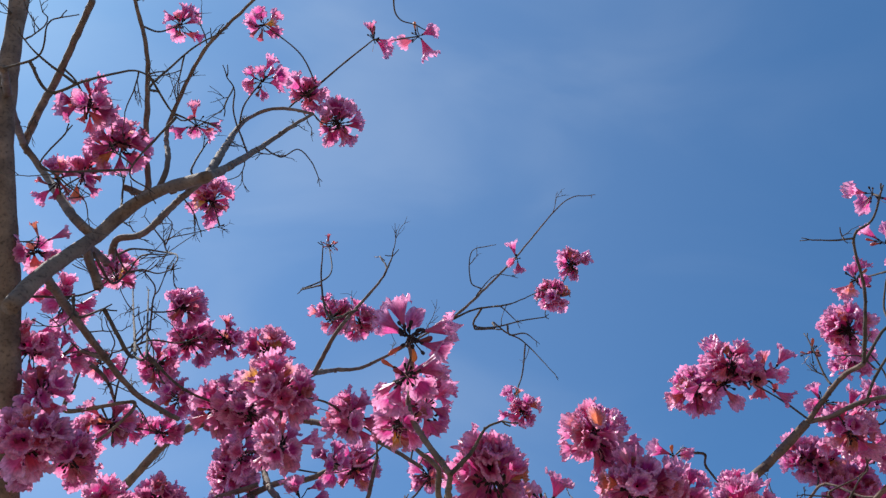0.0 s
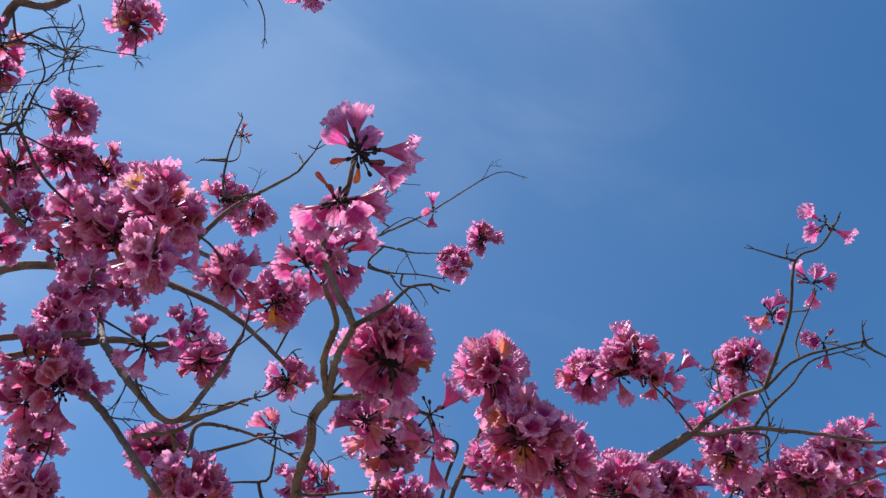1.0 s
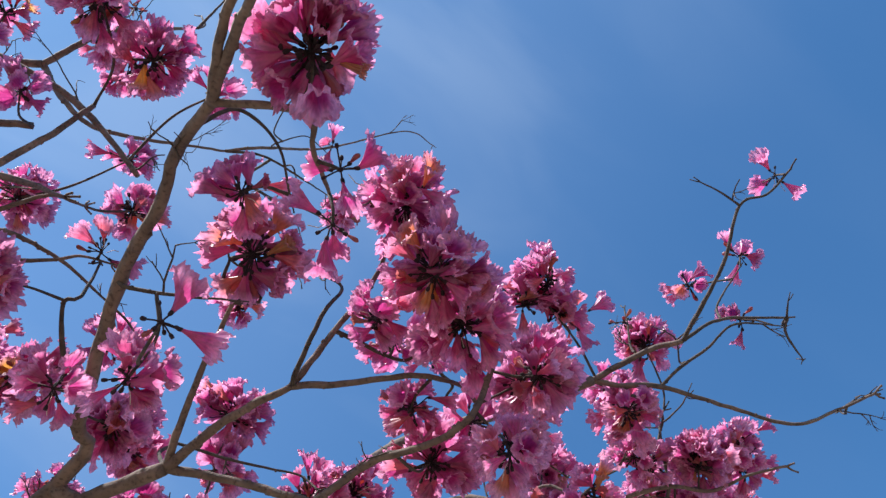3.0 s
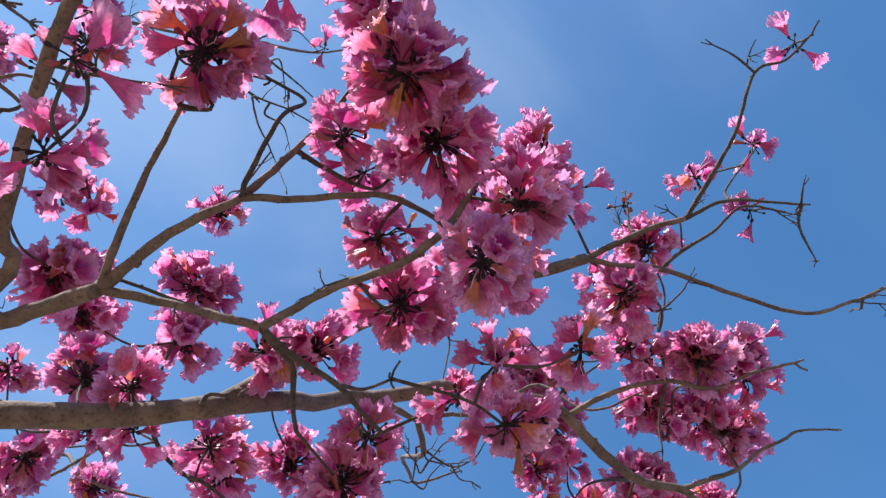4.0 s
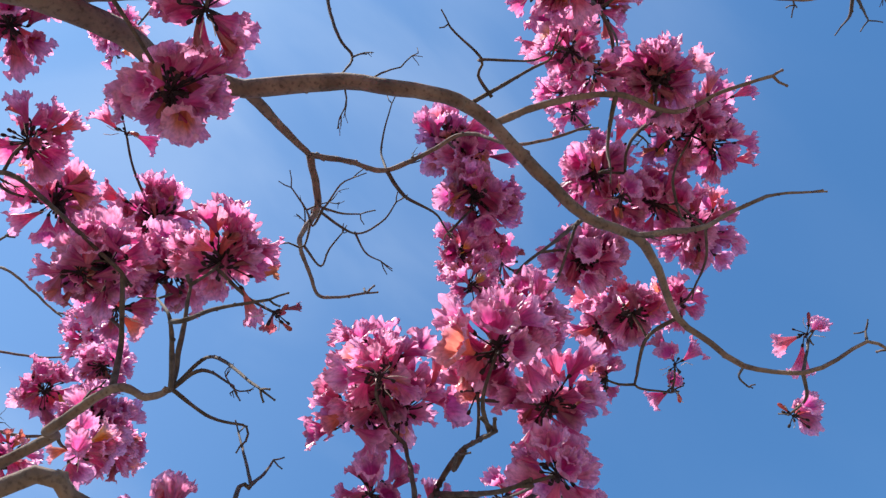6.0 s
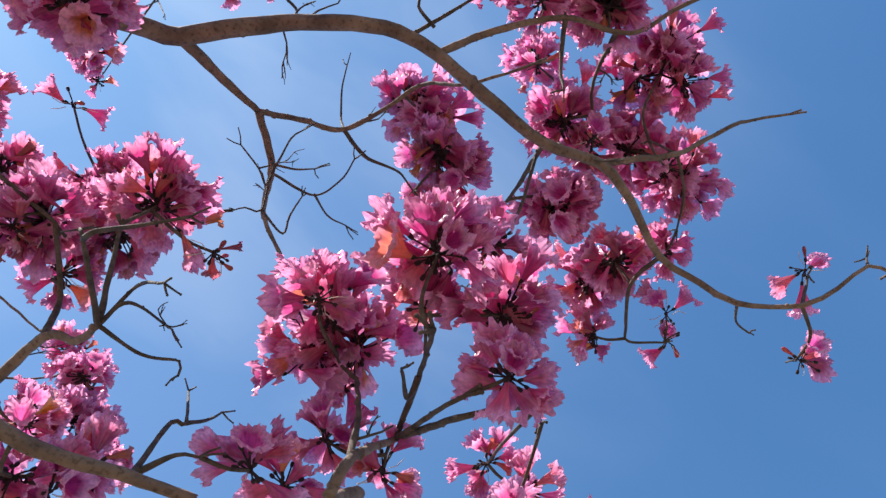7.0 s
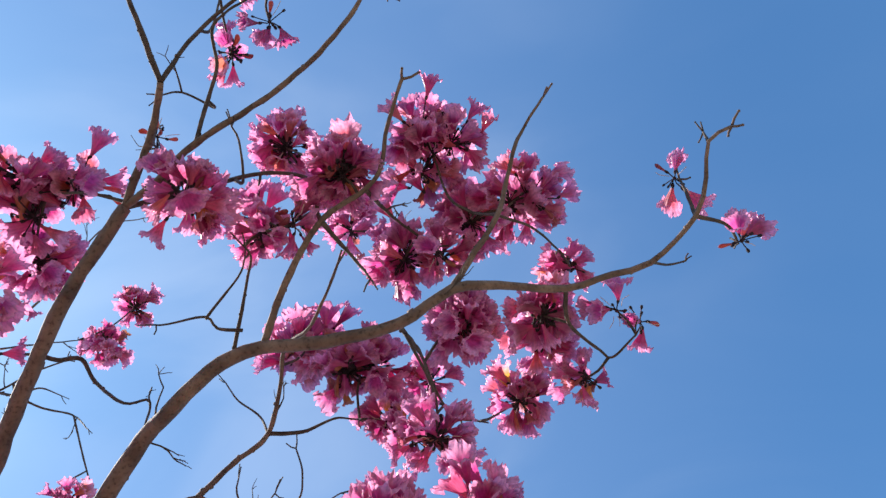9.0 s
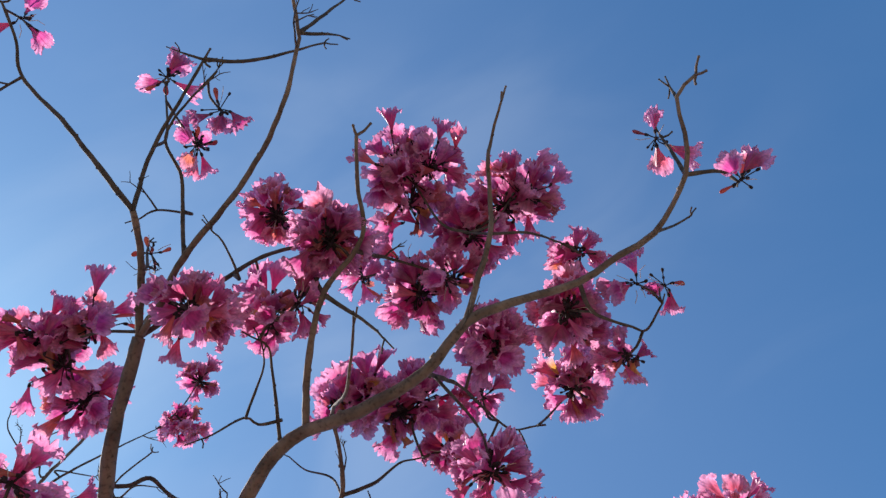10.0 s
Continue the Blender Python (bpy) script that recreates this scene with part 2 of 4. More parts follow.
# ---- flowers ----
def blossom(seed, lip, mat, length=0.040, mouth=0.0115, slim=1.0):
    """One trumpet flower along +z: a pleated funnel that opens into five rounded, crinkled lobes."""
    rnd = random.Random(seed)
    bm = bmesh.new()
    sides, lobes = 75, 5
    ph, squash, bend = rnd.uniform(0, 6), rnd.uniform(0.5, 0.92), rnd.uniform(-0.009, 0.009)
    amp = [rnd.uniform(0.8, 1.2) for _ in range(lobes)]
    flare = [radians(rnd.uniform(50, 125)) for _ in range(lobes)]
    first = radians(20)
    rows = [(s, 0.0) for s in (0.0, 0.18, 0.4, 0.62, 0.82, 1.0)] + [(1.0, v) for v in (0.2, 0.4, 0.58, 0.74, 0.88, 1.0)]
    rings = []
    for s, v in rows:
        ring = []
        for k in range(sides):
            a = 2 * math.pi * k / sides
            turn = lobes * a / (2 * math.pi)
            f, which = turn % 1.0, int(turn) % lobes
            full = (1 - abs(2 * f - 1) ** 3) ** 0.5  # broad in the lobe's middle, short between two lobes
            near = (which + (1 if f > 0.5 else -1)) % lobes
            w = abs(f - 0.5)
            th1 = flare[which] * (1 - w) + flare[near] * w
            reach = lip * (0.78 + 0.22 * full) * (amp[which] * (1 - w) + amp[near] * w) * (1 - 0.1 * math.exp(-((f - 0.5) / 0.1) ** 2))
            here = Vector((math.cos(a), math.sin(a), 0))
            w1 = noise.noise(here * 1.9 + Vector((seed * 3.1, 0, s * 1.6 + v)))
            w2 = noise.noise(here * 3.6 + Vector((seed * 1.3, 5, v * 1.2)))
            w3 = noise.noise(here * 7.5 + Vector((seed * 2.3, 9, v * 1.6)))
            w4 = noise.noise(here * 10.0 + Vector((seed * 4.7, 3, v * 2.0)))
            r = slim * (0.0024 + mouth * s ** 1.35) * (1 + 0.16 * w1 + (0.10 * math.cos(lobes * a + ph) + 0.10 * w2) * min(1.0, 1.6 * s))
            z = length * s
            d = th1 - first
            th = first + d * v
            if v:
                r += reach * (math.cos(first) - math.cos(th)) / d
                z += reach * (math.sin(th) - math.sin(first)) / d
                lift = lip * (v ** 1.3 * (0.36 * w1 + 0.46 * w2) + v * v * (0.50 * w3 + 0.20 * w4))
                r -= lift * math.cos(th)
                z += lift * math.sin(th)
                a += 0.13 * v * w2
            ring.append(bm.verts.new((r * math.cos(a) + bend * s * s, r * squash * math.sin(a), z)))
        rings.append(ring)
    for a, b in zip(rings, rings[1:]):
        for k in range(sides):
            bm.faces.new((a[k], a[(k + 1) % sides], b[(k + 1) % sides], b[k]))
    return mesh_of("flower", bm, mat)


def bud(seed, mat):
    """A closed flower along +z: a soft pleated club that narrows again to its tip."""
    rnd = random.Random(seed)
    bm = bmesh.new()
    sides, bend, stretch = 12, rnd.uniform(-0.004, 0.004), rnd.uniform(0.85, 1.15)
    rings = []
    for s, r in ((0.0, 0.0016), (0.2, 0.0024), (0.45, 0.0036), (0.68, 0.0046), (0.85, 0.0043), (0.95, 0.0028), (1.0, 0.0010)):
        rings.append([bm.verts.new((r * (1 + 0.12 * math.cos(5 * a)) * math.cos(a) + bend * s * s, 0.8 * r * (1 + 0.12 * math.cos(5 * a)) * math.sin(a), 0.025 * stretch * s)) for a in (2 * math.pi * k / sides for k in range(sides))])
    for a, b in zip(rings, rings[1:]):
        for k in range(sides):
            bm.faces.new((a[k], a[(k + 1) % sides], b[(k + 1) % sides], b[k]))
    bm.faces.new(rings[-1])
    return mesh_of("flower", bm, mat)


OPEN = [blossom(s, 0.0150 + 0.0015 * (s % 4), PETAL, 0.027 + 0.0018 * (s % 5)) for s in range(1, 21)]
WILTED = [blossom(s, m, FADED, ln, 0.0062, 0.9) for s, m, ln in ((21, 0.007, 0.030), (22, 0.009, 0.028), (23, 0.005, 0.026), (24, 0.008, 0.032))]
BUDS = [bud(s, FADED) for s in (31, 32, 33)]


def cup(bm, foot, d, scale):
    """A small rounded calyx, narrow at its stalk."""
    side = d.orthogonal().normalized()
    up = d.cross(side)
    rings = []
    for z, r in ((0.0, 0.0009), (0.0016, 0.0022), (0.0042, 0.0028), (0.0068, 0.0027), (0.0082, 0.0021)):
        rings.append([bm.verts.new(foot + d * z * scale + (side * math.cos(a) + up * math.sin(a)) * r * scale) for a in (k * math.pi / 3 for k in range(6))])
    for a, b in zip(rings, rings[1:]):
        for k in range(6):
            bm.faces.new((a[k], a[(k + 1) % 6], b[(k + 1) % 6], b[k]))
    bm.faces.new(rings[0][::-1])
    bm.faces.new(rings[-1])


def bunch(tree, x, y, z, size, spent=False, few=0):
    """A head of trumpet flowers about size metres across, round one or more hubs, and the twig that carries it."""
    count[0] += 1
    rnd = random.Random(count[0] * 7 + 1)
    centre = Vector((x, y, z - (0.0 if few or spent else 0.014)))  # the flowers rise over their hub
    # the carrying twig comes from the nearest stem
    best = min(((q - centre).length + 0.25 * abs(r0 - 0.006), i, j) for i, (path, r0, r1) in enumerate(STEMS) for j, q in enumerate(path))
    root = STEMS[best[1]][0][best[2]]
    gap = (centre - root).length
    out = (centre - root).normalized() if gap > 0.02 else Vector((0, 0, 1))
    if gap > 0.012:
        mid = root.lerp(centre, 0.5) + Vector([rnd.uniform(-0.14, 0.14) * gap for _ in range(3)]) - Vector((0, 0, 0.06 * gap))
        path = spline((root, mid, centre), 0.008)
        bm = bmesh.new()
        tube(bm, path, 0.0023 if gap < 0.2 else 0.003, 0.0016, 6, 0.12, count[0] * 0.9)
        part("flower_stalk", bm, TWIG, tree, "thin brown flowering twig")
        STEMS.append((path, 0.0023, 0.0016))
    scale = 0.86 if few else max(0.74, min(0.92, size / 0.122))
    hubs = 1 if size < 0.14 else 2 if size < 0.165 else 3
    total = max(5, min(64, round(37 * (size / 0.125) ** 2.1)))
    if few:
        total, hubs = few, 1
    bm = bmesh.new()
    made = []
    for h in range(hubs):
        hub = centre.copy()
        if hubs > 1:
            a = 6.28 * h / hubs + rnd.uniform(-0.4, 0.4)
            hub += Vector((math.cos(a), math.sin(a), rnd.uniform(-0.6, 0.6))) * (size - 0.11) * 0.5
            tube(bm, [centre, (centre + hub) / 2 + Vector((0, 0, -0.002)), hub], 0.002, 0.0016, 5)
        n = max(3, total // hubs)
        spin = rnd.uniform(0, 6.28)
        for i in range(n):
            # round and over the hub; the underside stays open and shows the dark calyces
            c = 0.97 - (1.7 if few else 1.3) * (i + 0.5) / n
            a = spin + i * 2.39996
            s = math.sqrt(1 - c * c)
            d = Vector((s * math.cos(a), s * math.sin(a), c)) + Vector([rnd.gauss(0, 0.40) for _ in range(3)])
            d = (d + out * 0.2).normalized()
            ln = rnd.uniform(0.007, 0.016) * scale
            loose = Vector([rnd.gauss(0, 0.085) * size for _ in range(3)]) * (0.3 if few else 1.0)
            foot = hub + d * ln + loose
            sway = Vector([rnd.uniform(-0.002, 0.002) for _ in range(3)])
            tube(bm, [hub, hub + d * ln * 0.5 + loose * 0.4 + sway, foot], 0.0008, 0.0010, 5)
            cup(bm, foot, d, scale)
            luck = rnd.random()
            kind = WILTED if spent or (not few and luck < 0.10) else BUDS if (few > 2 and i % 3 == 2) or (not few and luck < 0.14) else OPEN
            size_f = scale * rnd.uniform(0.8, 1.12)
            me = rnd.choice(BUDS if spent and rnd.random() < 0.6 else kind)
            turn = (d + Vector((0, 0, -0.08)) + Vector([rnd.gauss(0, 0.2) for _ in range(3)])).to_track_quat("Z", "Y").to_matrix().to_4x4() @ Matrix.Rotation(rnd.uniform(0, 6.28), 4, "Z")
            made.append((me, Matrix.Translation(foot + d * 0.0062 * scale) @ turn @ Matrix.Diagonal((size_f * rnd.uniform(0.82, 1.12), size_f * rnd.uniform(0.82, 1.12), size_f, 1))))
        # spent stalks with their dark calyces left on the hub
        for _ in range(rnd.randint(3, 6) if size < 0.09 else rnd.randint(12, 20)):
            d = Vector([rnd.uniform(-1, 1) for _ in range(3)]).normalized()
            ln = rnd.uniform(0.007, 0.024)
            tube(bm, [hub, hub + d * ln * 0.5 + Vector((0, 0, 0.001)), hub + d * ln], 0.0008, 0.0009, 5)
            cup(bm, hub + d * ln, d, rnd.uniform(0.6, 0.9))
        knob(bm, hub, 0.0032)
    dark = len(bm.faces)
    # pale styles left where a flower has dropped
    for _ in range(rnd.randint(0, 4)):
        d = Vector((rnd.uniform(-1, 1), rnd.uniform(-1, 1), rnd.uniform(-0.8, 0.3))).normalized()
        e = Vector([rnd.uniform(-0.005, 0.005) for _ in range(3)])
        tube(bm, [centre + d * 0.010, centre + d * 0.020 + e, centre + d * 0.031 + e * 0.6], 0.0005, 0.0005, 5)
    bm.faces.ensure_lookup_table()
    for f in bm.faces[dark:]:
        f.material_index = 1
    head = part("flower_head", bm, CALYX, tree, "spent brown-pink buds on dark stalks" if spent else "large round head of many pink trumpet flowers" if size > 0.11 else "small loose head of a few pink trumpet flowers")
    head.data.materials.append(STYLE)
    for me, m in made:
        ob = new("flower", me)
        ob.parent = head
        ob.matrix_local = m
    return head


# ---- the tree: wood ----
tree = tagged(new("tree"), "leafless tree with grey-brown limbs and heads of pink trumpet flowers", "tree")
stem(tree, 0.13, 0.08, (0, 3.1, -0.1), (0.02, 3.06, 0.8), (-0.02, 3, 1.6), (0, 2.955, 2.1))
stem(tree, 0.030, 0.0167, (0, 2.955, 2.025), (0.09, 2.715, 2.107), (0.18, 2.475, 2.145), (0.328, 2.003, 2.436), (0.422, 1.949, 2.434))
stem(tree, 0.018, 0.0090, (0, 2.955, 2.025), (0.075, 2.603, 2.122), (0.15, 2.25, 2.175), (0.334, 1.808, 2.42), (0.313, 1.718, 2.436))
stem(tree, 0.033, 0.0210, (0, 2.955, 2.025), (-0.225, 2.527, 2.122), (-0.45, 2.1, 2.175), (-0.595, 1.543, 2.595), (-0.512, 1.409, 2.52))
stem(tree, 0.021, 0.0141, (0, 2.955, 2.025), (-0.315, 2.752, 2.31), (-0.63, 2.55, 2.55), (-0.756, 2.167, 2.983), (-0.712, 2.159, 3.063))
stem(tree, 0.017, 0.0067, (0, 2.955, 2.025), (0.315, 2.828, 2.138), (0.63, 2.7, 2.205), (0.915, 2.277, 2.458), (0.926, 2.21, 2.451))
stem(tree, 0.015, 0.0075, (0, 2.955, 2.025), (0.375, 2.678, 2.032), (0.75, 2.4, 1.995), (0.901, 2.068, 2.205), (0.974, 2.043, 2.223))
stem(tree, 0.013, 0.0053, (0, 2.955, 2.025), (0.45, 2.715, 2.018), (0.9, 2.475, 1.965), (1.263, 2.039, 2.305), (1.23, 1.938, 2.219))
stem(tree, 0.013, 0.0056, (0, 2.955, 2.025), (0.15, 3.015, 2.423), (0.3, 3.075, 2.775), (0.493, 3.182, 3.254), (0.538, 3.072, 3.25))
stem(tree, 0.015, 0.0087, (0, 2.955, 2.025), (-0.262, 2.603, 2.235), (-0.525, 2.25, 2.4), (-0.576, 1.704, 2.651), (-0.538, 1.87, 2.75))
stem(tree, 0.015, 0.0087, (0, 2.955, 2.025), (-0.225, 2.527, 2.198), (-0.45, 2.1, 2.325), (-0.495, 1.765, 2.538), (-0.486, 1.868, 2.643))
stem(tree, 0.012, 0.0046, (0, 2.955, 2.025), (0.262, 2.94, 2.347), (0.525, 2.925, 2.625), (0.667, 2.972, 3.165), (0.725, 2.85, 3.041))
stem(tree, 0.012, 0.0046, (0, 2.955, 2.025), (0.225, 2.94, 2.423), (0.45, 2.925, 2.775), (0.585, 2.947, 3.299), (0.657, 2.842, 3.202))
stem(tree, 0.0167, 0.00225, (0.422, 1.949, 2.434), (0.535, 1.889, 2.464), (0.631, 1.825, 2.496), (0.724, 1.813, 2.572), (0.77, 1.829, 2.616), (0.826, 1.82, 2.668), (0.858, 1.809, 2.679), (0.899, 1.767, 2.684), (0.947, 1.723, 2.699), (0.998, 1.681, 2.673), (1.052, 1.649, 2.677), (1.081, 1.641, 2.683), (1.12, 1.636, 2.676), (1.195, 1.638, 2.642), (1.29, 1.64, 2.644), (1.369, 1.618, 2.662), (1.435, 1.632, 2.672), (1.537, 1.671, 2.705), (1.605, 1.664, 2.697), (1.655, 1.654, 2.674), (1.723, 1.602, 2.663), (1.748, 1.553, 2.668), (1.76, 1.507, 2.673), (1.798, 1.493, 2.672))
stem(tree, 0.00336, 0.0018, (1.723, 1.602, 2.663), (1.741, 1.579, 2.714), (1.749, 1.564, 2.744))
stem(tree, 0.00336, 0.0018, (1.723, 1.602, 2.663), (1.776, 1.629, 2.676), (1.813, 1.672, 2.712))
stem(tree, 0.0024, 0.00144, (1.655, 1.654, 2.674), (1.703, 1.68, 2.721), (1.734, 1.682, 2.725))
stem(tree, 0.0024, 0.00144, (1.76, 1.507, 2.673), (1.773, 1.497, 2.706))
stem(tree, 0.00525, 0.001875, (1.369, 1.618, 2.662), (1.415, 1.583, 2.688), (1.461, 1.548, 2.715), (1.49, 1.514, 2.749), (1.513, 1.47, 2.759), (1.537, 1.448, 2.779), (1.575, 1.408, 2.776))
stem(tree, 0.0024, 0.00144, (1.461, 1.548, 2.715), (1.449, 1.556, 2.806))
stem(tree, 0.0024, 0.00144, (1.461, 1.548, 2.715), (1.513, 1.581, 2.735), (1.556, 1.631, 2.762))
stem(tree, 0.00372, 0.001395, (1.29, 1.64, 2.644), (1.323, 1.724, 2.737), (1.336, 1.789, 2.78), (1.357, 1.847, 2.781), (1.395, 1.866, 2.779))
stem(tree, 0.0036, 0.00144, (1.537, 1.671, 2.705), (1.539, 1.727, 2.721), (1.583, 1.785, 2.73), (1.599, 1.799, 2.726), (1.631, 1.765, 2.704))
stem(tree, 0.00525, 0.00225, (1.12, 1.636, 2.676), (1.165, 1.57, 2.708), (1.228, 1.504, 2.725), (1.294, 1.477, 2.732), (1.321, 1.454, 2.738), (1.342, 1.401, 2.741), (1.372, 1.346, 2.733))
stem(tree, 0.0036, 0.0018, (1.228, 1.504, 2.725), (1.229, 1.474, 2.867), (1.249, 1.462, 2.914))
stem(tree, 0.00372, 0.001395, (1.228, 1.504, 2.725), (1.258, 1.557, 2.692), (1.269, 1.575, 2.646))
stem(tree, 0.0036, 0.0018, (1.294, 1.477, 2.732), (1.34, 1.545, 2.836), (1.392, 1.601, 2.833))
stem(tree, 0.003255, 0.001395, (1.081, 1.641, 2.683), (1.117, 1.562, 2.723), (1.131, 1.53, 2.73), (1.125, 1.515, 2.734))
stem(tree, 0.0024, 0.0012, (1.1, 1.613, 2.694), (1.07, 1.605, 2.704), (1.059, 1.587, 2.705), (1.012, 1.586, 2.709), (0.998, 1.583, 2.709))
stem(tree, 0.00216, 0.0012, (1.061, 1.589, 2.705), (1.062, 1.589, 2.72), (1.109, 1.551, 2.724), (1.123, 1.529, 2.726))
stem(tree, 0.00825, 0.0045, (0.858, 1.809, 2.679), (0.911, 1.828, 2.716), (0.979, 1.846, 2.749))
stem(tree, 0.00465, 0.00186, (0.979, 1.846, 2.749), (1.031, 1.83, 2.791), (1.086, 1.812, 2.819), (1.12, 1.748, 2.836), (1.14, 1.693, 2.829), (1.179, 1.652, 2.76), (1.206, 1.617, 2.743), (1.239, 1.573, 2.764))
stem(tree, 0.00372, 0.001116, (1.086, 1.812, 2.819), (1.136, 1.828, 2.829), (1.186, 1.814, 2.813), (1.221, 1.823, 2.806))
stem(tree, 0.00558, 0.002325, (0.979, 1.846, 2.749), (1.034, 1.899, 2.75), (1.064, 1.999, 2.846), (1.121, 2.057, 2.897), (1.172, 2.091, 2.92), (1.24, 2.053, 2.965))
stem(tree, 0.0024, 0.0012, (1.042, 1.928, 2.786), (1.042, 1.921, 2.795), (1.104, 1.906, 2.772), (1.123, 1.864, 2.769), (1.122, 1.829, 2.784))
stem(tree, 0.0018, 0.00105, (1.104, 1.904, 2.774), (1.138, 1.919, 2.773), (1.17, 1.92, 2.787))
stem(tree, 0.0018, 0.00105, (1.025, 1.887, 2.744), (1.038, 1.887, 2.726), (1.035, 1.845, 2.728), (1.042, 1.825, 2.729))
stem(tree, 0.0018, 0.00105, (1.038, 1.887, 2.726), (1.063, 1.876, 2.726), (1.084, 1.86, 2.728))
stem(tree, 0.0024, 0.00105, (1.086, 1.812, 2.819), (1.074, 1.814, 2.897), (1.049, 1.772, 2.884), (1.037, 1.744, 2.897))
stem(tree, 0.00216, 0.00105, (1.038, 1.887, 2.726), (1.043, 1.917, 2.723), (1.022, 1.904, 2.724), (0.985, 1.891, 2.724))
stem(tree, 0.00216, 0.00105, (1.042, 1.928, 2.786), (1.057, 1.959, 2.746), (1.037, 1.969, 2.744), (1.026, 1.982, 2.743))
stem(tree, 0.00216, 0.00105, (1.057, 1.959, 2.746), (1.101, 1.98, 2.771), (1.095, 1.954, 2.779), (1.093, 1.918, 2.781))
stem(tree, 0.0123, 0.0087, (0.631, 1.825, 2.496), (0.688, 1.791, 2.592), (0.754, 1.731, 2.685), (0.791, 1.676, 2.71), (0.839, 1.609, 2.716), (0.905, 1.523, 2.728), (0.99, 1.438, 2.773))
stem(tree, 0.00558, 0.00465, (0.99, 1.438, 2.773), (1.043, 1.351, 2.806), (1.071, 1.292, 2.795))
stem(tree, 0.004185, 0.00186, (1.071, 1.292, 2.795), (1.051, 1.157, 2.847), (1.026, 1.068, 2.905), (1.047, 1.025, 2.903), (1.056, 0.969, 2.923))
stem(tree, 0.0024, 0.0012, (1.026, 1.068, 2.905), (0.982, 1.071, 2.9), (0.946, 1.081, 2.917))
stem(tree, 0.00372, 0.002046, (1.071, 1.292, 2.795), (1.131, 1.234, 2.848), (1.25, 1.164, 2.881))
stem(tree, 0.0036, 0.00144, (1.25, 1.164, 2.881), (1.308, 1.194, 2.918), (1.417, 1.221, 2.955))
stem(tree, 0.00264, 0.0012, (1.25, 1.164, 2.881), (1.226, 1.139, 2.884))
stem(tree, 0.00264, 0.0012, (1.131, 1.234, 2.848), (1.147, 1.227, 2.909), (1.177, 1.158, 2.989))
stem(tree, 0.005115, 0.002325, (0.99, 1.438, 2.773), (1.034, 1.415, 2.771), (1.096, 1.376, 2.775), (1.212, 1.33, 2.763), (1.3, 1.276, 2.728), (1.364, 1.214, 2.754), (1.374, 1.201, 2.757), (1.394, 1.152, 2.759))
stem(tree, 0.003, 0.0012, (1.374, 1.201, 2.757), (1.405, 1.217, 2.776), (1.425, 1.227, 2.808))
stem(tree, 0.003, 0.0012, (1.374, 1.201, 2.757), (1.468, 1.186, 2.847))
stem(tree, 0.00264, 0.0012, (1.374, 1.201, 2.757), (1.39, 1.16, 2.762))
stem(tree, 0.0036, 0.0012, (1.096, 1.376, 2.775), (1.113, 1.341, 2.802), (1.143, 1.286, 2.829), (1.157, 1.225, 2.846), (1.262, 1.182, 2.887))
stem(tree, 0.00216, 0.0012, (1.121, 1.325, 2.813), (1.127, 1.337, 2.832), (1.09, 1.309, 2.835), (1.06, 1.307, 2.834))
stem(tree, 0.00372, 0.002046, (0.99, 1.438, 2.773), (1.182, 1.441, 2.85), (1.256, 1.495, 2.879), (1.174, 1.505, 2.73))
stem(tree, 0.003, 0.0012, (1.13, 1.439, 2.83), (1.143, 1.435, 2.768), (1.15, 1.383, 2.77), (1.145, 1.363, 2.773))
stem(tree, 0.00264, 0.00144, (1.034, 1.364, 2.811), (1.036, 1.369, 2.835), (1.035, 1.357, 2.89), (1.035, 1.348, 2.944))
stem(tree, 0.0105, 0.009, (0.334, 1.808, 2.42), (0.367, 1.798, 2.408), (0.394, 1.759, 2.417), (0.429, 1.711, 2.43))
stem(tree, 0.00525, 0.003, (0.429, 1.711, 2.43), (0.404, 1.625, 2.471), (0.384, 1.52, 2.529))
stem(tree, 0.0036, 0.0018, (0.384, 1.52, 2.529), (0.361, 1.511, 2.545), (0.351, 1.481, 2.548))
stem(tree, 0.0036, 0.0018, (0.384, 1.52, 2.529), (0.41, 1.503, 2.534), (0.399, 1.497, 2.55))
stem(tree, 0.007125, 0.0045, (0.429, 1.711, 2.43), (0.453, 1.61, 2.443), (0.49, 1.531, 2.454))
stem(tree, 0.00465, 0.00279, (0.49, 1.531, 2.454), (0.512, 1.485, 2.54), (0.525, 1.426, 2.598), (0.517, 1.386, 2.633), (0.494, 1.348, 2.653))
stem(tree, 0.0036, 0.0018, (0.492, 1.527, 2.456), (0.484, 1.516, 2.452), (0.474, 1.449, 2.499), (0.488, 1.439, 2.565), (0.443, 1.445, 2.569))
stem(tree, 0.0036, 0.00144, (0.512, 1.485, 2.54), (0.549, 1.486, 2.55), (0.61, 1.463, 2.534), (0.613, 1.402, 2.538))
stem(tree, 0.00465, 0.00279, (0.49, 1.531, 2.454), (0.543, 1.494, 2.463), (0.607, 1.443, 2.476), (0.682, 1.44, 2.514), (0.726, 1.456, 2.526))
stem(tree, 0.005625, 0.0045, (0.429, 1.711, 2.43), (0.497, 1.667, 2.416), (0.582, 1.606, 2.38))
stem(tree, 0.005115, 0.00372, (0.582, 1.606, 2.38), (0.622, 1.545, 2.422), (0.656, 1.463, 2.408), (0.67, 1.406, 2.418), (0.696, 1.38, 2.531))
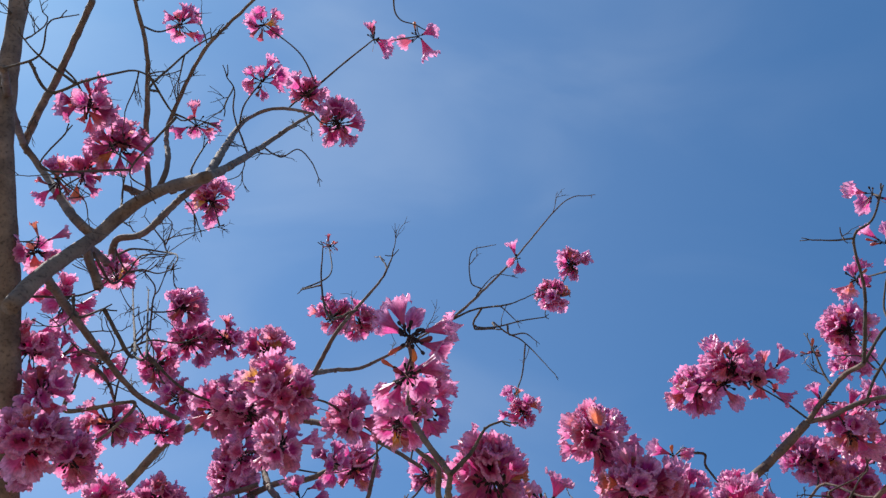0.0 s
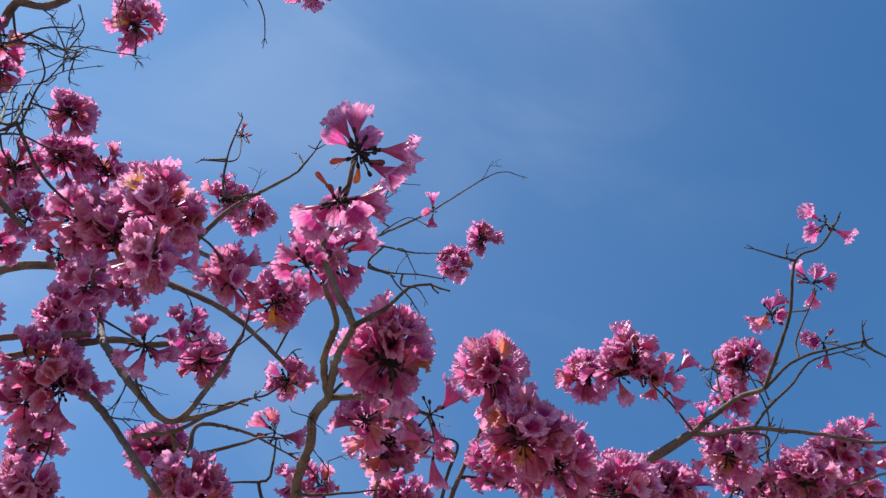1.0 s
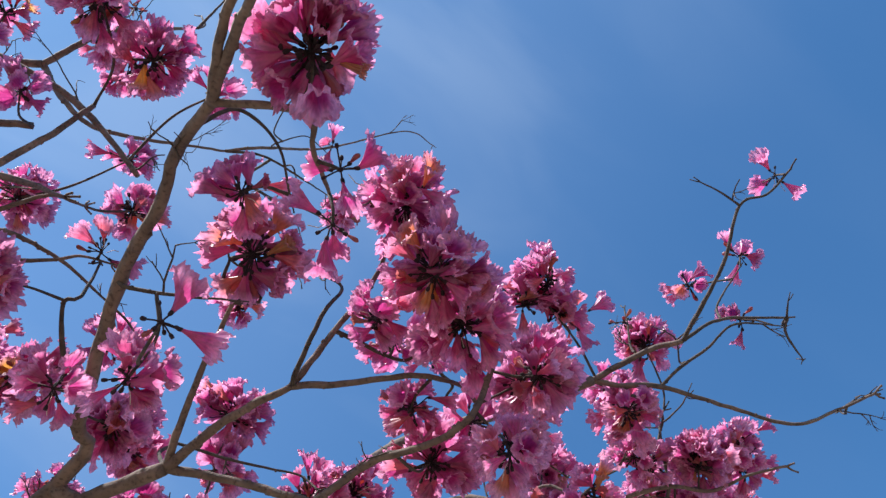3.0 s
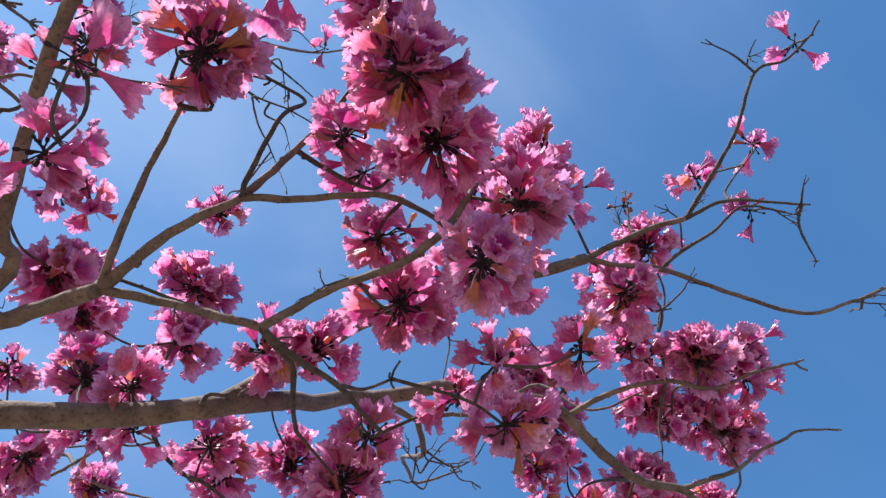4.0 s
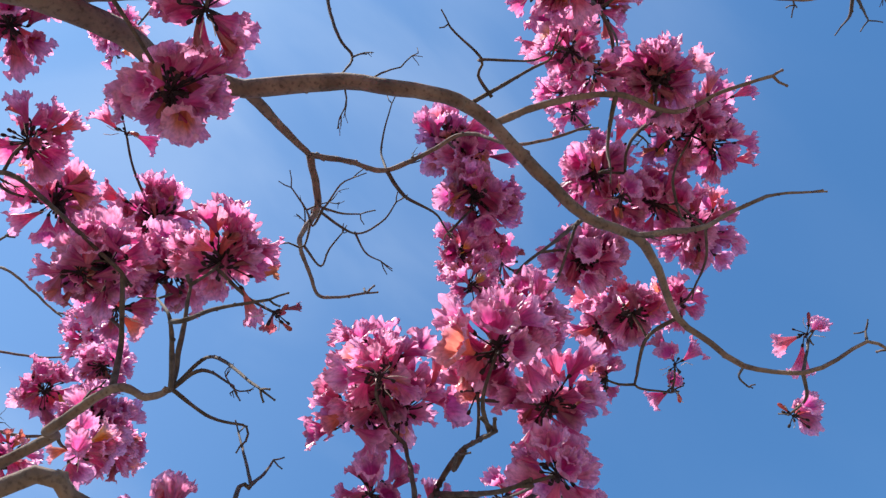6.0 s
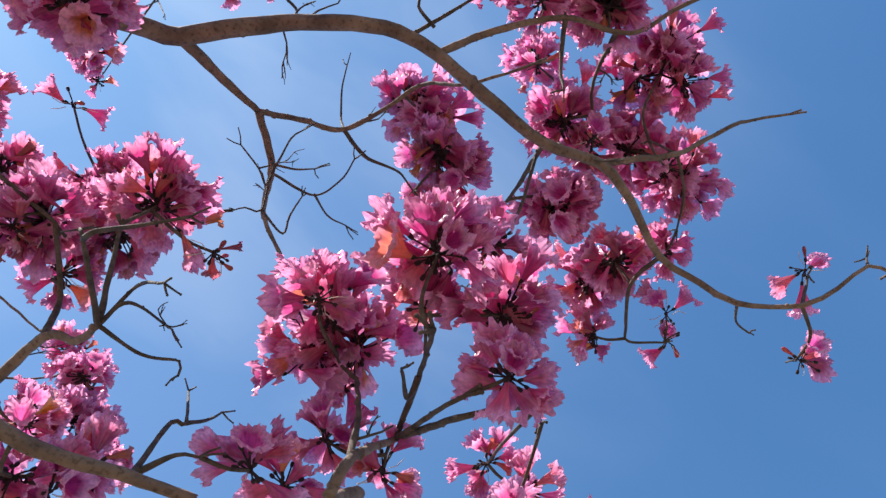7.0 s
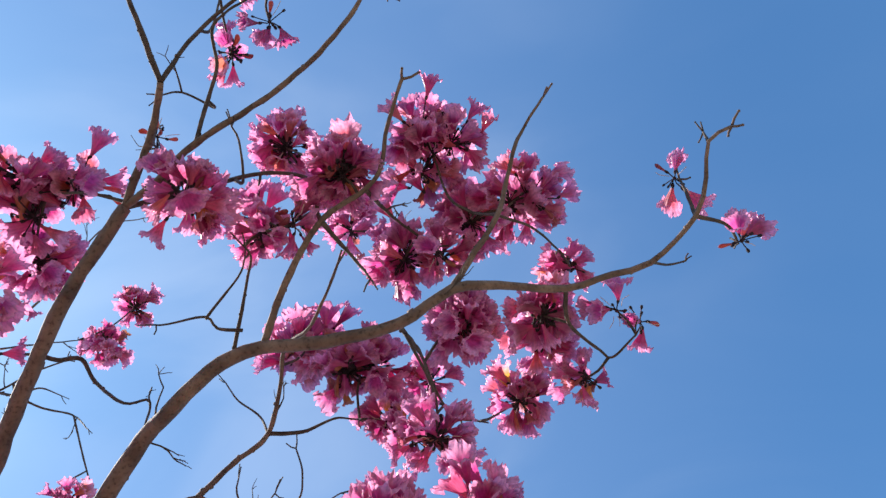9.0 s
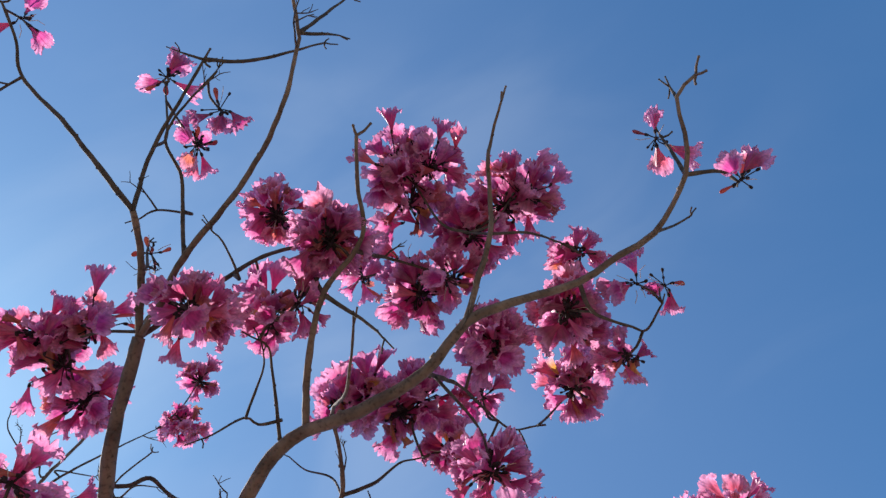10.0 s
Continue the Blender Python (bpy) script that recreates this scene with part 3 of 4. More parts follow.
stem(tree, 0.0043, 0.0028, (0.582, 1.606, 2.38), (0.634, 1.629, 2.401), (0.69, 1.618, 2.384), (0.723, 1.634, 2.396), (0.755, 1.65, 2.406), (0.79, 1.67, 2.425))
stem(tree, 0.0042, 0.0026, (0.582, 1.606, 2.38), (0.622, 1.634, 2.403), (0.652, 1.657, 2.418), (0.672, 1.685, 2.408), (0.709, 1.735, 2.425))
stem(tree, 0.0026, 0.0016, (0.69, 1.618, 2.384), (0.708, 1.588, 2.362), (0.72, 1.556, 2.357))
stem(tree, 0.0026, 0.0016, (0.444, 1.759, 2.53), (0.514, 1.736, 2.524), (0.572, 1.727, 2.536), (0.612, 1.711, 2.534), (0.632, 1.69, 2.5))
stem(tree, 0.0030, 0.0026, (0.429, 1.711, 2.43), (0.422, 1.745, 2.485), (0.444, 1.759, 2.53))
stem(tree, 0.009, 0.006, (0.313, 1.718, 2.436), (0.259, 1.535, 2.472), (0.248, 1.423, 2.463), (0.233, 1.349, 2.442), (0.235, 1.268, 2.404))
stem(tree, 0.00558, 0.00372, (0.235, 1.268, 2.404), (0.218, 1.171, 2.365), (0.215, 1.081, 2.328))
stem(tree, 0.00372, 0.001395, (0.215, 1.081, 2.328), (0.24, 1.06, 2.344), (0.26, 1.037, 2.366), (0.282, 1.025, 2.369))
stem(tree, 0.00465, 0.00279, (0.215, 1.081, 2.328), (0.172, 1.075, 2.401), (0.16, 1.074, 2.448), (0.166, 1.034, 2.458), (0.157, 0.945, 2.435))
stem(tree, 0.00558, 0.00279, (0.235, 1.268, 2.404), (0.206, 1.182, 2.372), (0.201, 1.118, 2.37), (0.171, 1.057, 2.347))
stem(tree, 0.00465, 0.00186, (0.235, 1.268, 2.404), (0.282, 1.23, 2.39), (0.316, 1.218, 2.392), (0.338, 1.253, 2.417), (0.391, 1.305, 2.464))
stem(tree, 0.0024, 0.0012, (0.236, 1.3, 2.42), (0.259, 1.278, 2.457), (0.31, 1.286, 2.46), (0.352, 1.329, 2.467))
stem(tree, 0.003, 0.0012, (0.259, 1.535, 2.472), (0.266, 1.533, 2.46), (0.318, 1.507, 2.459), (0.367, 1.477, 2.459))
stem(tree, 0.01395, 0.01069, (-0.461, 1.056, 2.627), (-0.448, 1.059, 2.726), (-0.415, 1.08, 2.872), (-0.379, 1.061, 2.93), (-0.311, 1.017, 2.934), (-0.188, 0.929, 2.835))
stem(tree, 0.008649, 0.003487, (-0.188, 0.929, 2.835), (-0.228, 1.047, 3.299), (-0.201, 1.063, 3.409), (-0.149, 1.051, 3.411), (-0.069, 1.039, 3.358))
stem(tree, 0.008649, 0.003487, (-0.188, 0.929, 2.835), (-0.175, 0.974, 2.967), (-0.149, 1.034, 3.183), (-0.111, 1.035, 3.267), (-0.069, 1.039, 3.358))
stem(tree, 0.003, 0.0012, (-0.139, 1.035, 3.207), (-0.174, 1.082, 3.268), (-0.153, 1.163, 3.375), (-0.116, 1.155, 3.403), (-0.085, 1.186, 3.401), (-0.071, 1.25, 3.43))
stem(tree, 0.009881, 0.00675, (-0.415, 1.08, 2.872), (-0.462, 1.058, 2.906), (-0.612, 1.101, 3.142), (-0.681, 1.07, 3.22))
stem(tree, 0.008138, 0.00675, (-0.681, 1.07, 3.22), (-0.603, 0.913, 3.061), (-0.514, 0.774, 2.905))
stem(tree, 0.008649, 0.00558, (-0.681, 1.07, 3.22), (-0.604, 0.964, 3.175), (-0.536, 0.881, 3.131), (-0.415, 0.708, 3.076))
stem(tree, 0.007208, 0.004185, (-0.435, 1.099, 3.094), (-0.395, 1.118, 3.112), (-0.404, 1.042, 3.18), (-0.399, 0.881, 3.265), (-0.42, 0.768, 3.31))
stem(tree, 0.005766, 0.00279, (-0.311, 1.017, 2.934), (-0.302, 0.988, 2.992), (-0.343, 0.993, 3.14), (-0.33, 0.956, 3.179), (-0.263, 0.841, 3.199), (-0.177, 0.755, 3.196), (-0.125, 0.705, 3.181))
stem(tree, 0.008719, 0.005625, (-0.409, 1.162, 2.825), (-0.444, 1.12, 2.894), (-0.48, 1.262, 3.053), (-0.465, 1.218, 3.074), (-0.4, 1.19, 3.058), (-0.287, 1.054, 2.958), (-0.188, 0.929, 2.835))
stem(tree, 0.003, 0.00144, (-0.144, 0.723, 3.188), (-0.115, 0.673, 3.214), (0.016, 0.662, 3.268), (0.105, 0.697, 3.3), (0.124, 0.785, 3.305), (0.169, 0.81, 3.319))
stem(tree, 0.00264, 0.00144, (-0.304, 1.119, 3.173), (-0.32, 1.106, 3.198), (-0.314, 1.109, 3.374))
stem(tree, 0.00264, 0.00144, (-0.379, 1.061, 2.93), (-0.393, 1.073, 2.955), (-0.475, 1.121, 3.238), (-0.47, 1.11, 3.31))
stem(tree, 0.003, 0.00144, (-0.469, 0.759, 2.903), (-0.436, 0.801, 2.876), (-0.38, 0.783, 2.881), (-0.305, 0.765, 2.889), (-0.274, 0.77, 2.886))
stem(tree, 0.00264, 0.0012, (-0.393, 0.786, 2.88), (-0.451, 0.749, 2.902), (-0.483, 0.721, 2.923))
stem(tree, 0.00216, 0.0012, (-0.514, 0.774, 2.905), (-0.451, 0.749, 2.902), (-0.422, 0.694, 2.897), (-0.397, 0.682, 2.894))
stem(tree, 0.0024, 0.0012, (-0.259, 0.795, 2.878), (-0.282, 0.799, 2.903), (-0.256, 0.779, 2.941), (-0.223, 0.756, 2.979), (-0.186, 0.741, 3.013))
stem(tree, 0.0024, 0.0012, (-0.234, 0.835, 2.867), (-0.297, 0.896, 2.792), (-0.269, 0.926, 2.782))
stem(tree, 0.00216, 0.0012, (-0.274, 0.77, 2.886), (-0.234, 0.835, 2.867), (-0.209, 0.84, 2.872), (-0.188, 0.846, 2.875))
stem(tree, 0.00216, 0.0012, (-0.168, 1.007, 3.077), (-0.179, 0.907, 3.043), (-0.169, 0.849, 3.024), (-0.177, 0.817, 3.009))
stem(tree, 0.00216, 0.0012, (-0.297, 0.896, 2.792), (-0.396, 0.855, 2.712), (-0.353, 0.798, 2.725))
stem(tree, 0.0036, 0.0012, (-0.663, 1.387, 3.253), (-0.565, 1.387, 3.259), (-0.507, 1.36, 3.252), (-0.425, 1.359, 3.239), (-0.355, 1.284, 3.114), (-0.345, 1.266, 3.036))
stem(tree, 0.0024, 0.0012, (-0.545, 1.599, 3.59), (-0.497, 1.467, 3.446), (-0.462, 1.424, 3.405), (-0.411, 1.421, 3.425), (-0.348, 1.421, 3.462))
stem(tree, 0.0024, 0.0012, (-0.497, 1.467, 3.446), (-0.525, 1.45, 3.476), (-0.58, 1.453, 3.558))
stem(tree, 0.0024, 0.0012, (-0.497, 1.467, 3.446), (-0.466, 1.421, 3.366), (-0.434, 1.349, 3.345), (-0.428, 1.3, 3.305))
stem(tree, 0.003, 0.0012, (-0.444, 1.141, 2.91), (-0.427, 1.219, 2.921), (-0.423, 1.246, 2.994), (-0.399, 1.222, 3.021), (-0.31, 1.151, 2.925))
stem(tree, 0.0024, 0.0012, (-0.449, 1.202, 3.021), (-0.427, 1.25, 3.004), (-0.398, 1.249, 3.011), (-0.364, 1.252, 3.002), (-0.345, 1.266, 3.036))
stem(tree, 0.0036, 0.0012, (-0.359, 1.125, 2.718), (-0.336, 1.249, 2.737), (-0.535, 1.54, 3.251), (-0.634, 1.657, 3.538), (-0.597, 1.653, 3.588), (-0.545, 1.599, 3.59), (-0.496, 1.601, 3.691))
stem(tree, 0.00216, 0.00105, (-0.683, 1.736, 3.635), (-0.679, 1.715, 3.658), (-0.67, 1.693, 3.681), (-0.613, 1.646, 3.67), (-0.567, 1.595, 3.661))
stem(tree, 0.00264, 0.0012, (-0.336, 1.249, 2.737), (-0.304, 1.229, 2.712), (-0.348, 1.274, 2.856), (-0.447, 1.404, 3.148))
stem(tree, 0.00264, 0.0012, (-0.419, 1.435, 3.041), (-0.401, 1.359, 3.041), (-0.388, 1.313, 3.037), (-0.398, 1.249, 3.011))
stem(tree, 0.00216, 0.0012, (-0.452, 1.454, 3.002), (-0.496, 1.47, 3), (-0.495, 1.457, 3.021), (-0.513, 1.423, 3.042))
stem(tree, 0.0036, 0.0018, (-0.468, 1.594, 2.89), (-0.47, 1.595, 2.844), (-0.447, 1.467, 2.867), (-0.415, 1.389, 2.886), (-0.404, 1.368, 2.889))
stem(tree, 0.003, 0.0012, (-0.419, 1.435, 3.041), (-0.452, 1.454, 3.002), (-0.408, 1.441, 3.01), (-0.348, 1.446, 3.007), (-0.301, 1.431, 3.012))
stem(tree, 0.008156, 0.004875, (-0.448, 1.059, 2.726), (-0.452, 1.228, 2.805), (-0.421, 1.324, 2.811), (-0.386, 1.413, 2.816), (-0.349, 1.467, 2.826), (-0.314, 1.506, 2.833))
stem(tree, 0.00522, 0.001872, (-0.422, 1.323, 2.811), (-0.49, 1.342, 2.855), (-0.501, 1.388, 2.857), (-0.53, 1.453, 2.854), (-0.538, 1.467, 2.857))
stem(tree, 0.00522, 0.001872, (-0.496, 1.355, 2.859), (-0.464, 1.451, 2.882), (-0.468, 1.594, 2.89))
stem(tree, 0.005394, 0.002418, (-0.521, 1.433, 2.856), (-0.517, 1.436, 2.788), (-0.452, 1.421, 2.78), (-0.375, 1.41, 2.784), (-0.402, 1.435, 2.746), (-0.477, 1.473, 2.697))
stem(tree, 0.003132, 0.00156, (-0.53, 1.125, 2.748), (-0.445, 1.159, 2.796), (-0.408, 1.162, 2.825))
stem(tree, 0.003132, 0.00156, (-0.445, 1.159, 2.796), (-0.42, 1.165, 2.745), (-0.359, 1.125, 2.718))
stem(tree, 0.021, 0.0165, (-0.512, 1.409, 2.52), (-0.524, 1.18, 2.703), (-0.543, 1.036, 2.823), (-0.568, 0.929, 2.933), (-0.589, 0.824, 3.079), (-0.605, 0.73, 3.228), (-0.621, 0.637, 3.378))
stem(tree, 0.01414, 0.0078, (-0.712, 2.159, 3.063), (-0.592, 2.049, 3.132), (-0.461, 1.932, 3.196), (-0.283, 1.859, 3.205), (-0.081, 1.722, 3.215))
stem(tree, 0.006743, 0.001814, (-0.081, 1.722, 3.215), (-0.015, 1.603, 3.258), (0.098, 1.548, 3.429), (0.082, 1.552, 3.526))
stem(tree, 0.00348, 0.00156, (0.098, 1.548, 3.429), (0.122, 1.426, 3.343))
stem(tree, 0.00435, 0.00156, (0.032, 1.562, 3.287), (-0.046, 1.619, 3.325), (-0.076, 1.579, 3.418), (-0.074, 1.484, 3.478))
stem(tree, 0.003132, 0.00156, (-0.076, 1.579, 3.418), (-0.142, 1.639, 3.474))
stem(tree, 0.007612, 0.002925, (-0.081, 1.722, 3.215), (-0.039, 1.833, 3.351), (0.054, 1.877, 3.424), (0.294, 1.809, 3.553))
stem(tree, 0.0087, 0.0039, (-0.222, 1.722, 2.993), (-0.191, 1.68, 3.014), (0, 1.591, 2.9), (0.105, 1.572, 2.835), (0.198, 1.57, 2.763))
stem(tree, 0.0087, 0.00585, (-0.538, 1.87, 2.75), (-0.393, 1.829, 2.765), (-0.142, 1.706, 2.825), (-0.057, 1.679, 2.821), (0.033, 1.631, 2.832))
stem(tree, 0.008091, 0.003627, (-0.142, 1.706, 2.825), (-0.033, 1.575, 2.612), (0.046, 1.583, 2.573), (0.085, 1.536, 2.642), (0.105, 1.494, 2.724))
stem(tree, 0.007612, 0.004875, (-0.18, 1.724, 2.815), (-0.147, 1.728, 2.731), (-0.065, 1.659, 2.613), (0.03, 1.579, 2.467), (0.071, 1.586, 2.434))
stem(tree, 0.005394, 0.001814, (0.046, 1.583, 2.573), (0.097, 1.579, 2.608), (0.163, 1.641, 2.732))
stem(tree, 0.00522, 0.00234, (-0.019, 1.759, 2.668), (0.053, 1.712, 2.671), (0.113, 1.635, 2.685), (0.139, 1.616, 2.685))
stem(tree, 0.00522, 0.00156, (0.085, 1.759, 2.664), (0.084, 1.747, 2.727), (0.176, 1.751, 2.744), (0.267, 1.773, 2.741))
stem(tree, 0.00522, 0.00156, (0.043, 1.721, 2.672), (0.076, 1.761, 2.662), (0.161, 1.719, 2.68), (0.197, 1.684, 2.682), (0.239, 1.666, 2.68))
stem(tree, 0.00435, 0.00156, (0.264, 1.785, 2.589), (0.233, 1.734, 2.592), (0.217, 1.694, 2.593), (0.231, 1.678, 2.597), (0.225, 1.672, 2.681))
stem(tree, 0.008091, 0.003627, (-0.142, 1.706, 2.825), (-0.19, 1.788, 2.972), (-0.222, 1.723, 2.992), (-0.21, 1.545, 2.92))
stem(tree, 0.0087, 0.00585, (-0.486, 1.868, 2.643), (-0.449, 1.83, 2.689), (-0.387, 1.801, 2.728), (-0.316, 1.743, 2.788), (-0.164, 1.696, 2.822))
stem(tree, 0.00465, 0.001395, (0.294, 1.809, 3.553), (0.364, 1.76, 3.589), (0.517, 1.736, 3.794), (0.692, 1.603, 3.951), (0.802, 1.599, 4.004))
stem(tree, 0.00372, 0.001395, (0.294, 1.809, 3.553), (0.377, 1.766, 3.561), (0.486, 1.774, 3.6), (0.612, 1.836, 3.756))
stem(tree, 0.0024, 0.0012, (0.431, 1.763, 3.572), (0.451, 1.737, 3.537), (0.509, 1.8, 3.542))
stem(tree, 0.0024, 0.0012, (0.384, 1.754, 3.613), (0.384, 1.739, 3.605), (0.434, 1.681, 3.623), (0.487, 1.681, 3.622))
stem(tree, 0.0024, 0.0012, (0.397, 1.724, 3.61), (0.364, 1.722, 3.647), (0.361, 1.624, 3.665), (0.416, 1.574, 3.63))
stem(tree, 0.00372, 0.00186, (0.396, 1.763, 3.565), (0.378, 1.854, 3.591), (0.447, 1.872, 3.605), (0.531, 1.852, 3.614), (0.615, 1.844, 3.627))
stem(tree, 0.0036, 0.0012, (0.449, 1.872, 3.605), (0.455, 1.917, 3.684), (0.504, 1.966, 3.693), (0.57, 2, 3.679), (0.645, 1.984, 3.506))
stem(tree, 0.0036, 0.0012, (0.801, 1.626, 2.874), (0.825, 1.641, 2.874), (0.856, 1.648, 2.874), (0.866, 1.684, 2.868), (0.911, 1.705, 2.804), (0.942, 1.715, 2.814), (0.938, 1.731, 2.703))
stem(tree, 0.0036, 0.0012, (0.489, 1.863, 3.61), (0.497, 1.889, 3.589), (0.546, 1.885, 3.592), (0.587, 1.915, 3.589))
stem(tree, 0.0036, 0.0024, (0.386, 1.857, 3.595), (0.384, 1.869, 3.591), (0.45, 1.87, 3.594))
stem(tree, 0.00675, 0.00375, (0.926, 2.21, 2.451), (0.95, 2.1, 2.438), (0.981, 2.071, 2.418), (0.992, 2.029, 2.398))
stem(tree, 0.004185, 0.00279, (0.95, 2.1, 2.438), (0.927, 2.101, 2.526), (0.882, 2.027, 2.524))
stem(tree, 0.00372, 0.00186, (0.992, 2.029, 2.398), (0.968, 1.995, 2.442), (0.946, 1.968, 2.49))
stem(tree, 0.0036, 0.0012, (0.992, 2.029, 2.398), (0.942, 1.94, 2.364), (0.923, 1.97, 2.432))
stem(tree, 0.003, 0.00144, (0.942, 1.94, 2.364), (0.95, 1.919, 2.35), (0.97, 1.913, 2.387), (1.007, 1.88, 2.405))
stem(tree, 0.0024, 0.0012, (0.992, 2.029, 2.398), (1.004, 1.993, 2.404), (1.053, 2.024, 2.457))
stem(tree, 0.0024, 0.0012, (0.992, 2.029, 2.398), (1.001, 1.974, 2.404), (1.027, 1.883, 2.269))
stem(tree, 0.00264, 0.0012, (0.992, 2.029, 2.398), (1.042, 2.028, 2.392), (1.076, 2.008, 2.385), (1.083, 2.015, 2.372))
stem(tree, 0.0075, 0.0045, (0.974, 2.043, 2.223), (1.031, 2.036, 2.22), (1.093, 2.021, 2.224), (1.147, 2.01, 2.225))
stem(tree, 0.0036, 0.0012, (1.096, 2.029, 2.241), (1.114, 1.995, 2.241), (1.13, 1.981, 2.236))
stem(tree, 0.003, 0.0012, (1.093, 2.021, 2.224), (1.102, 2.041, 2.341), (1.115, 2.044, 2.355), (1.108, 2.106, 2.501))
stem(tree, 0.0024, 0.0012, (1.115, 2.044, 2.355), (1.137, 2.064, 2.41), (1.149, 2.075, 2.452))
stem(tree, 0.00525, 0.003375, (1.23, 1.938, 2.219), (1.238, 1.923, 2.261), (1.317, 1.979, 2.433))
stem(tree, 0.00372, 0.002325, (1.317, 1.979, 2.433), (1.29, 1.903, 2.416), (1.235, 1.801, 2.307))
stem(tree, 0.004185, 0.00186, (1.317, 1.979, 2.433), (1.314, 1.85, 2.308), (1.418, 1.871, 2.451), (1.438, 1.869, 2.438))
stem(tree, 0.0036, 0.0024, (1.317, 1.979, 2.433), (1.293, 1.869, 2.322), (1.298, 1.835, 2.307))
stem(tree, 0.0036, 0.00144, (1.281, 1.887, 2.399), (1.282, 1.907, 2.384), (1.244, 1.863, 2.339))
stem(tree, 0.00372, 0.002325, (1.238, 1.923, 2.261), (1.235, 1.922, 2.254), (1.238, 1.923, 2.327), (1.237, 1.938, 2.422))
stem(tree, 0.00558, 0.002325, (0.538, 3.072, 3.25), (0.612, 2.908, 3.236), (0.678, 2.683, 3.227), (0.711, 2.568, 3.149), (0.839, 2.574, 3.129))
stem(tree, 0.00372, 0.00186, (0.678, 2.683, 3.227), (0.637, 2.44, 3.102))
stem(tree, 0.00465, 0.00186, (0.657, 2.842, 3.202), (0.738, 2.783, 3.158), (0.854, 2.698, 3.128), (0.912, 2.652, 3.13))
stem(tree, 0.00465, 0.00186, (0.725, 2.85, 3.041), (0.842, 2.792, 2.993), (0.925, 2.743, 2.971), (0.982, 2.681, 2.977), (0.994, 2.517, 3.014))
stem(tree, 0.0036, 0.0024, (0.568, 2.969, 3.232), (0.526, 2.853, 3.212), (0.622, 2.669, 3.143), (0.685, 2.452, 3.078))
stem(tree, 0.00372, 0.002325, (0.597, 2.015, 2.613), (0.642, 2.052, 2.612), (0.691, 2.064, 2.605), (0.732, 2.036, 2.58), (0.882, 2.027, 2.524))
stem(tree, 0.003255, 0.002325, (0.613, 1.827, 2.486), (0.608, 1.807, 2.468), (0.608, 1.788, 2.467), (0.639, 1.77, 2.467))

# bare side twigs on the stems
grown = list(STEMS)
rnd = random.Random(11)
for path, r0, r1 in grown:
    if r0 > 0.03:
        continue
    ln = sum((b - a).length for a, b in zip(path, path[1:]))
    rear = path[len(path) // 2].x < 0.12
    for _ in range(int(ln * (4 if rear else 1.6) + rnd.random())):
        i = rnd.randint(len(path) // 4, len(path) - 2)
        ahead = (path[i + 1] - path[i]).normalized()
        d = (ahead * 0.5 + Vector([rnd.gauss(0, 0.6) for _ in range(3)])).normalized()
        spray(tree, rnd, path[i], d, rnd.uniform(0.035, 0.10 if rear else 0.06), 0.0016)

# ---- the tree: flower heads ----
bunch(tree, 0.876, 1.408, 2.893, 0.187)
bunch(tree, 0.282, 1.17, 2.413, 0.123)
bunch(tree, 0.369, 1.453, 2.549, 0.119)
bunch(tree, 0.31, 1.363, 2.491, 0.0726)
bunch(tree, 0.495, 1.313, 2.617, 0.12)
bunch(tree, 0.548, 1.322, 2.512, 0.118)
bunch(tree, 0.623, 1.363, 2.525, 0.12)
bunch(tree, 0.544, 1.435, 2.549, 0.085)
bunch(tree, 0.594, 1.468, 2.58, 0.08)
bunch(tree, 0.759, 1.405, 2.557, 0.1)
bunch(tree, 0.726, 1.41, 2.418, 0.0891)
bunch(tree, 0.732, 1.35, 2.492, 0.102)
bunch(tree, 0.689, 1.378, 2.347, 0.0858)
bunch(tree, 0.822, 1.458, 2.555, 0.0891)
bunch(tree, 0.71, 1.54, 2.49, 0.106)
bunch(tree, 0.639, 1.488, 2.496, 0.0842)
bunch(tree, 0.769, 1.517, 2.59, 0.0743)
bunch(tree, 0.842, 1.514, 2.349, 0.0858)
bunch(tree, 0.835, 1.583, 2.458, 0.0875)
bunch(tree, 0.817, 1.496, 2.418, 0.0677)
bunch(tree, 1.082, 1.476, 2.871, 0.104, few=7)
bunch(tree, 1.068, 1.441, 2.762, 0.114)
bunch(tree, 1.149, 1.505, 2.763, 0.0842)
bunch(tree, 1.212, 1.425, 3.075, 0.114)
bunch(tree, 1.162, 1.26, 3.037, 0.0924, few=8)
bunch(tree, 1.181, 1.149, 3.02, 0.0842, few=6)
bunch(tree, 1.229, 1.231, 2.938, 0.0875, few=5)
bunch(tree, 1.424, 1.469, 2.902, 0.176)
bunch(tree, 1.27, 1.455, 2.783, 0.13)
bunch(tree, 1.548, 1.566, 2.905, 0.147)
bunch(tree, 1.462, 1.585, 2.897, 0.109)
bunch(tree, 1.345, 1.61, 2.874, 0.114)
bunch(tree, 1.402, 1.625, 2.88, 0.0875)
bunch(tree, 1.293, 1.561, 3.128, 0.0974)
bunch(tree, 1.27, 1.456, 2.77, 0.0825)
bunch(tree, 1.207, 1.442, 3.097, 0.0957, few=8)
bunch(tree, 1.352, 1.569, 2.892, 0.0792, few=5)
bunch(tree, 1.387, 1.607, 2.824, 0.071, few=4)
bunch(tree, 1.281, 1.571, 2.979, 0.0743)
bunch(tree, 1.285, 1.846, 2.764, 0.0792)
bunch(tree, 1.193, 1.504, 2.771, 0.0792)
bunch(tree, 1.17, 1.736, 2.945, 0.149)
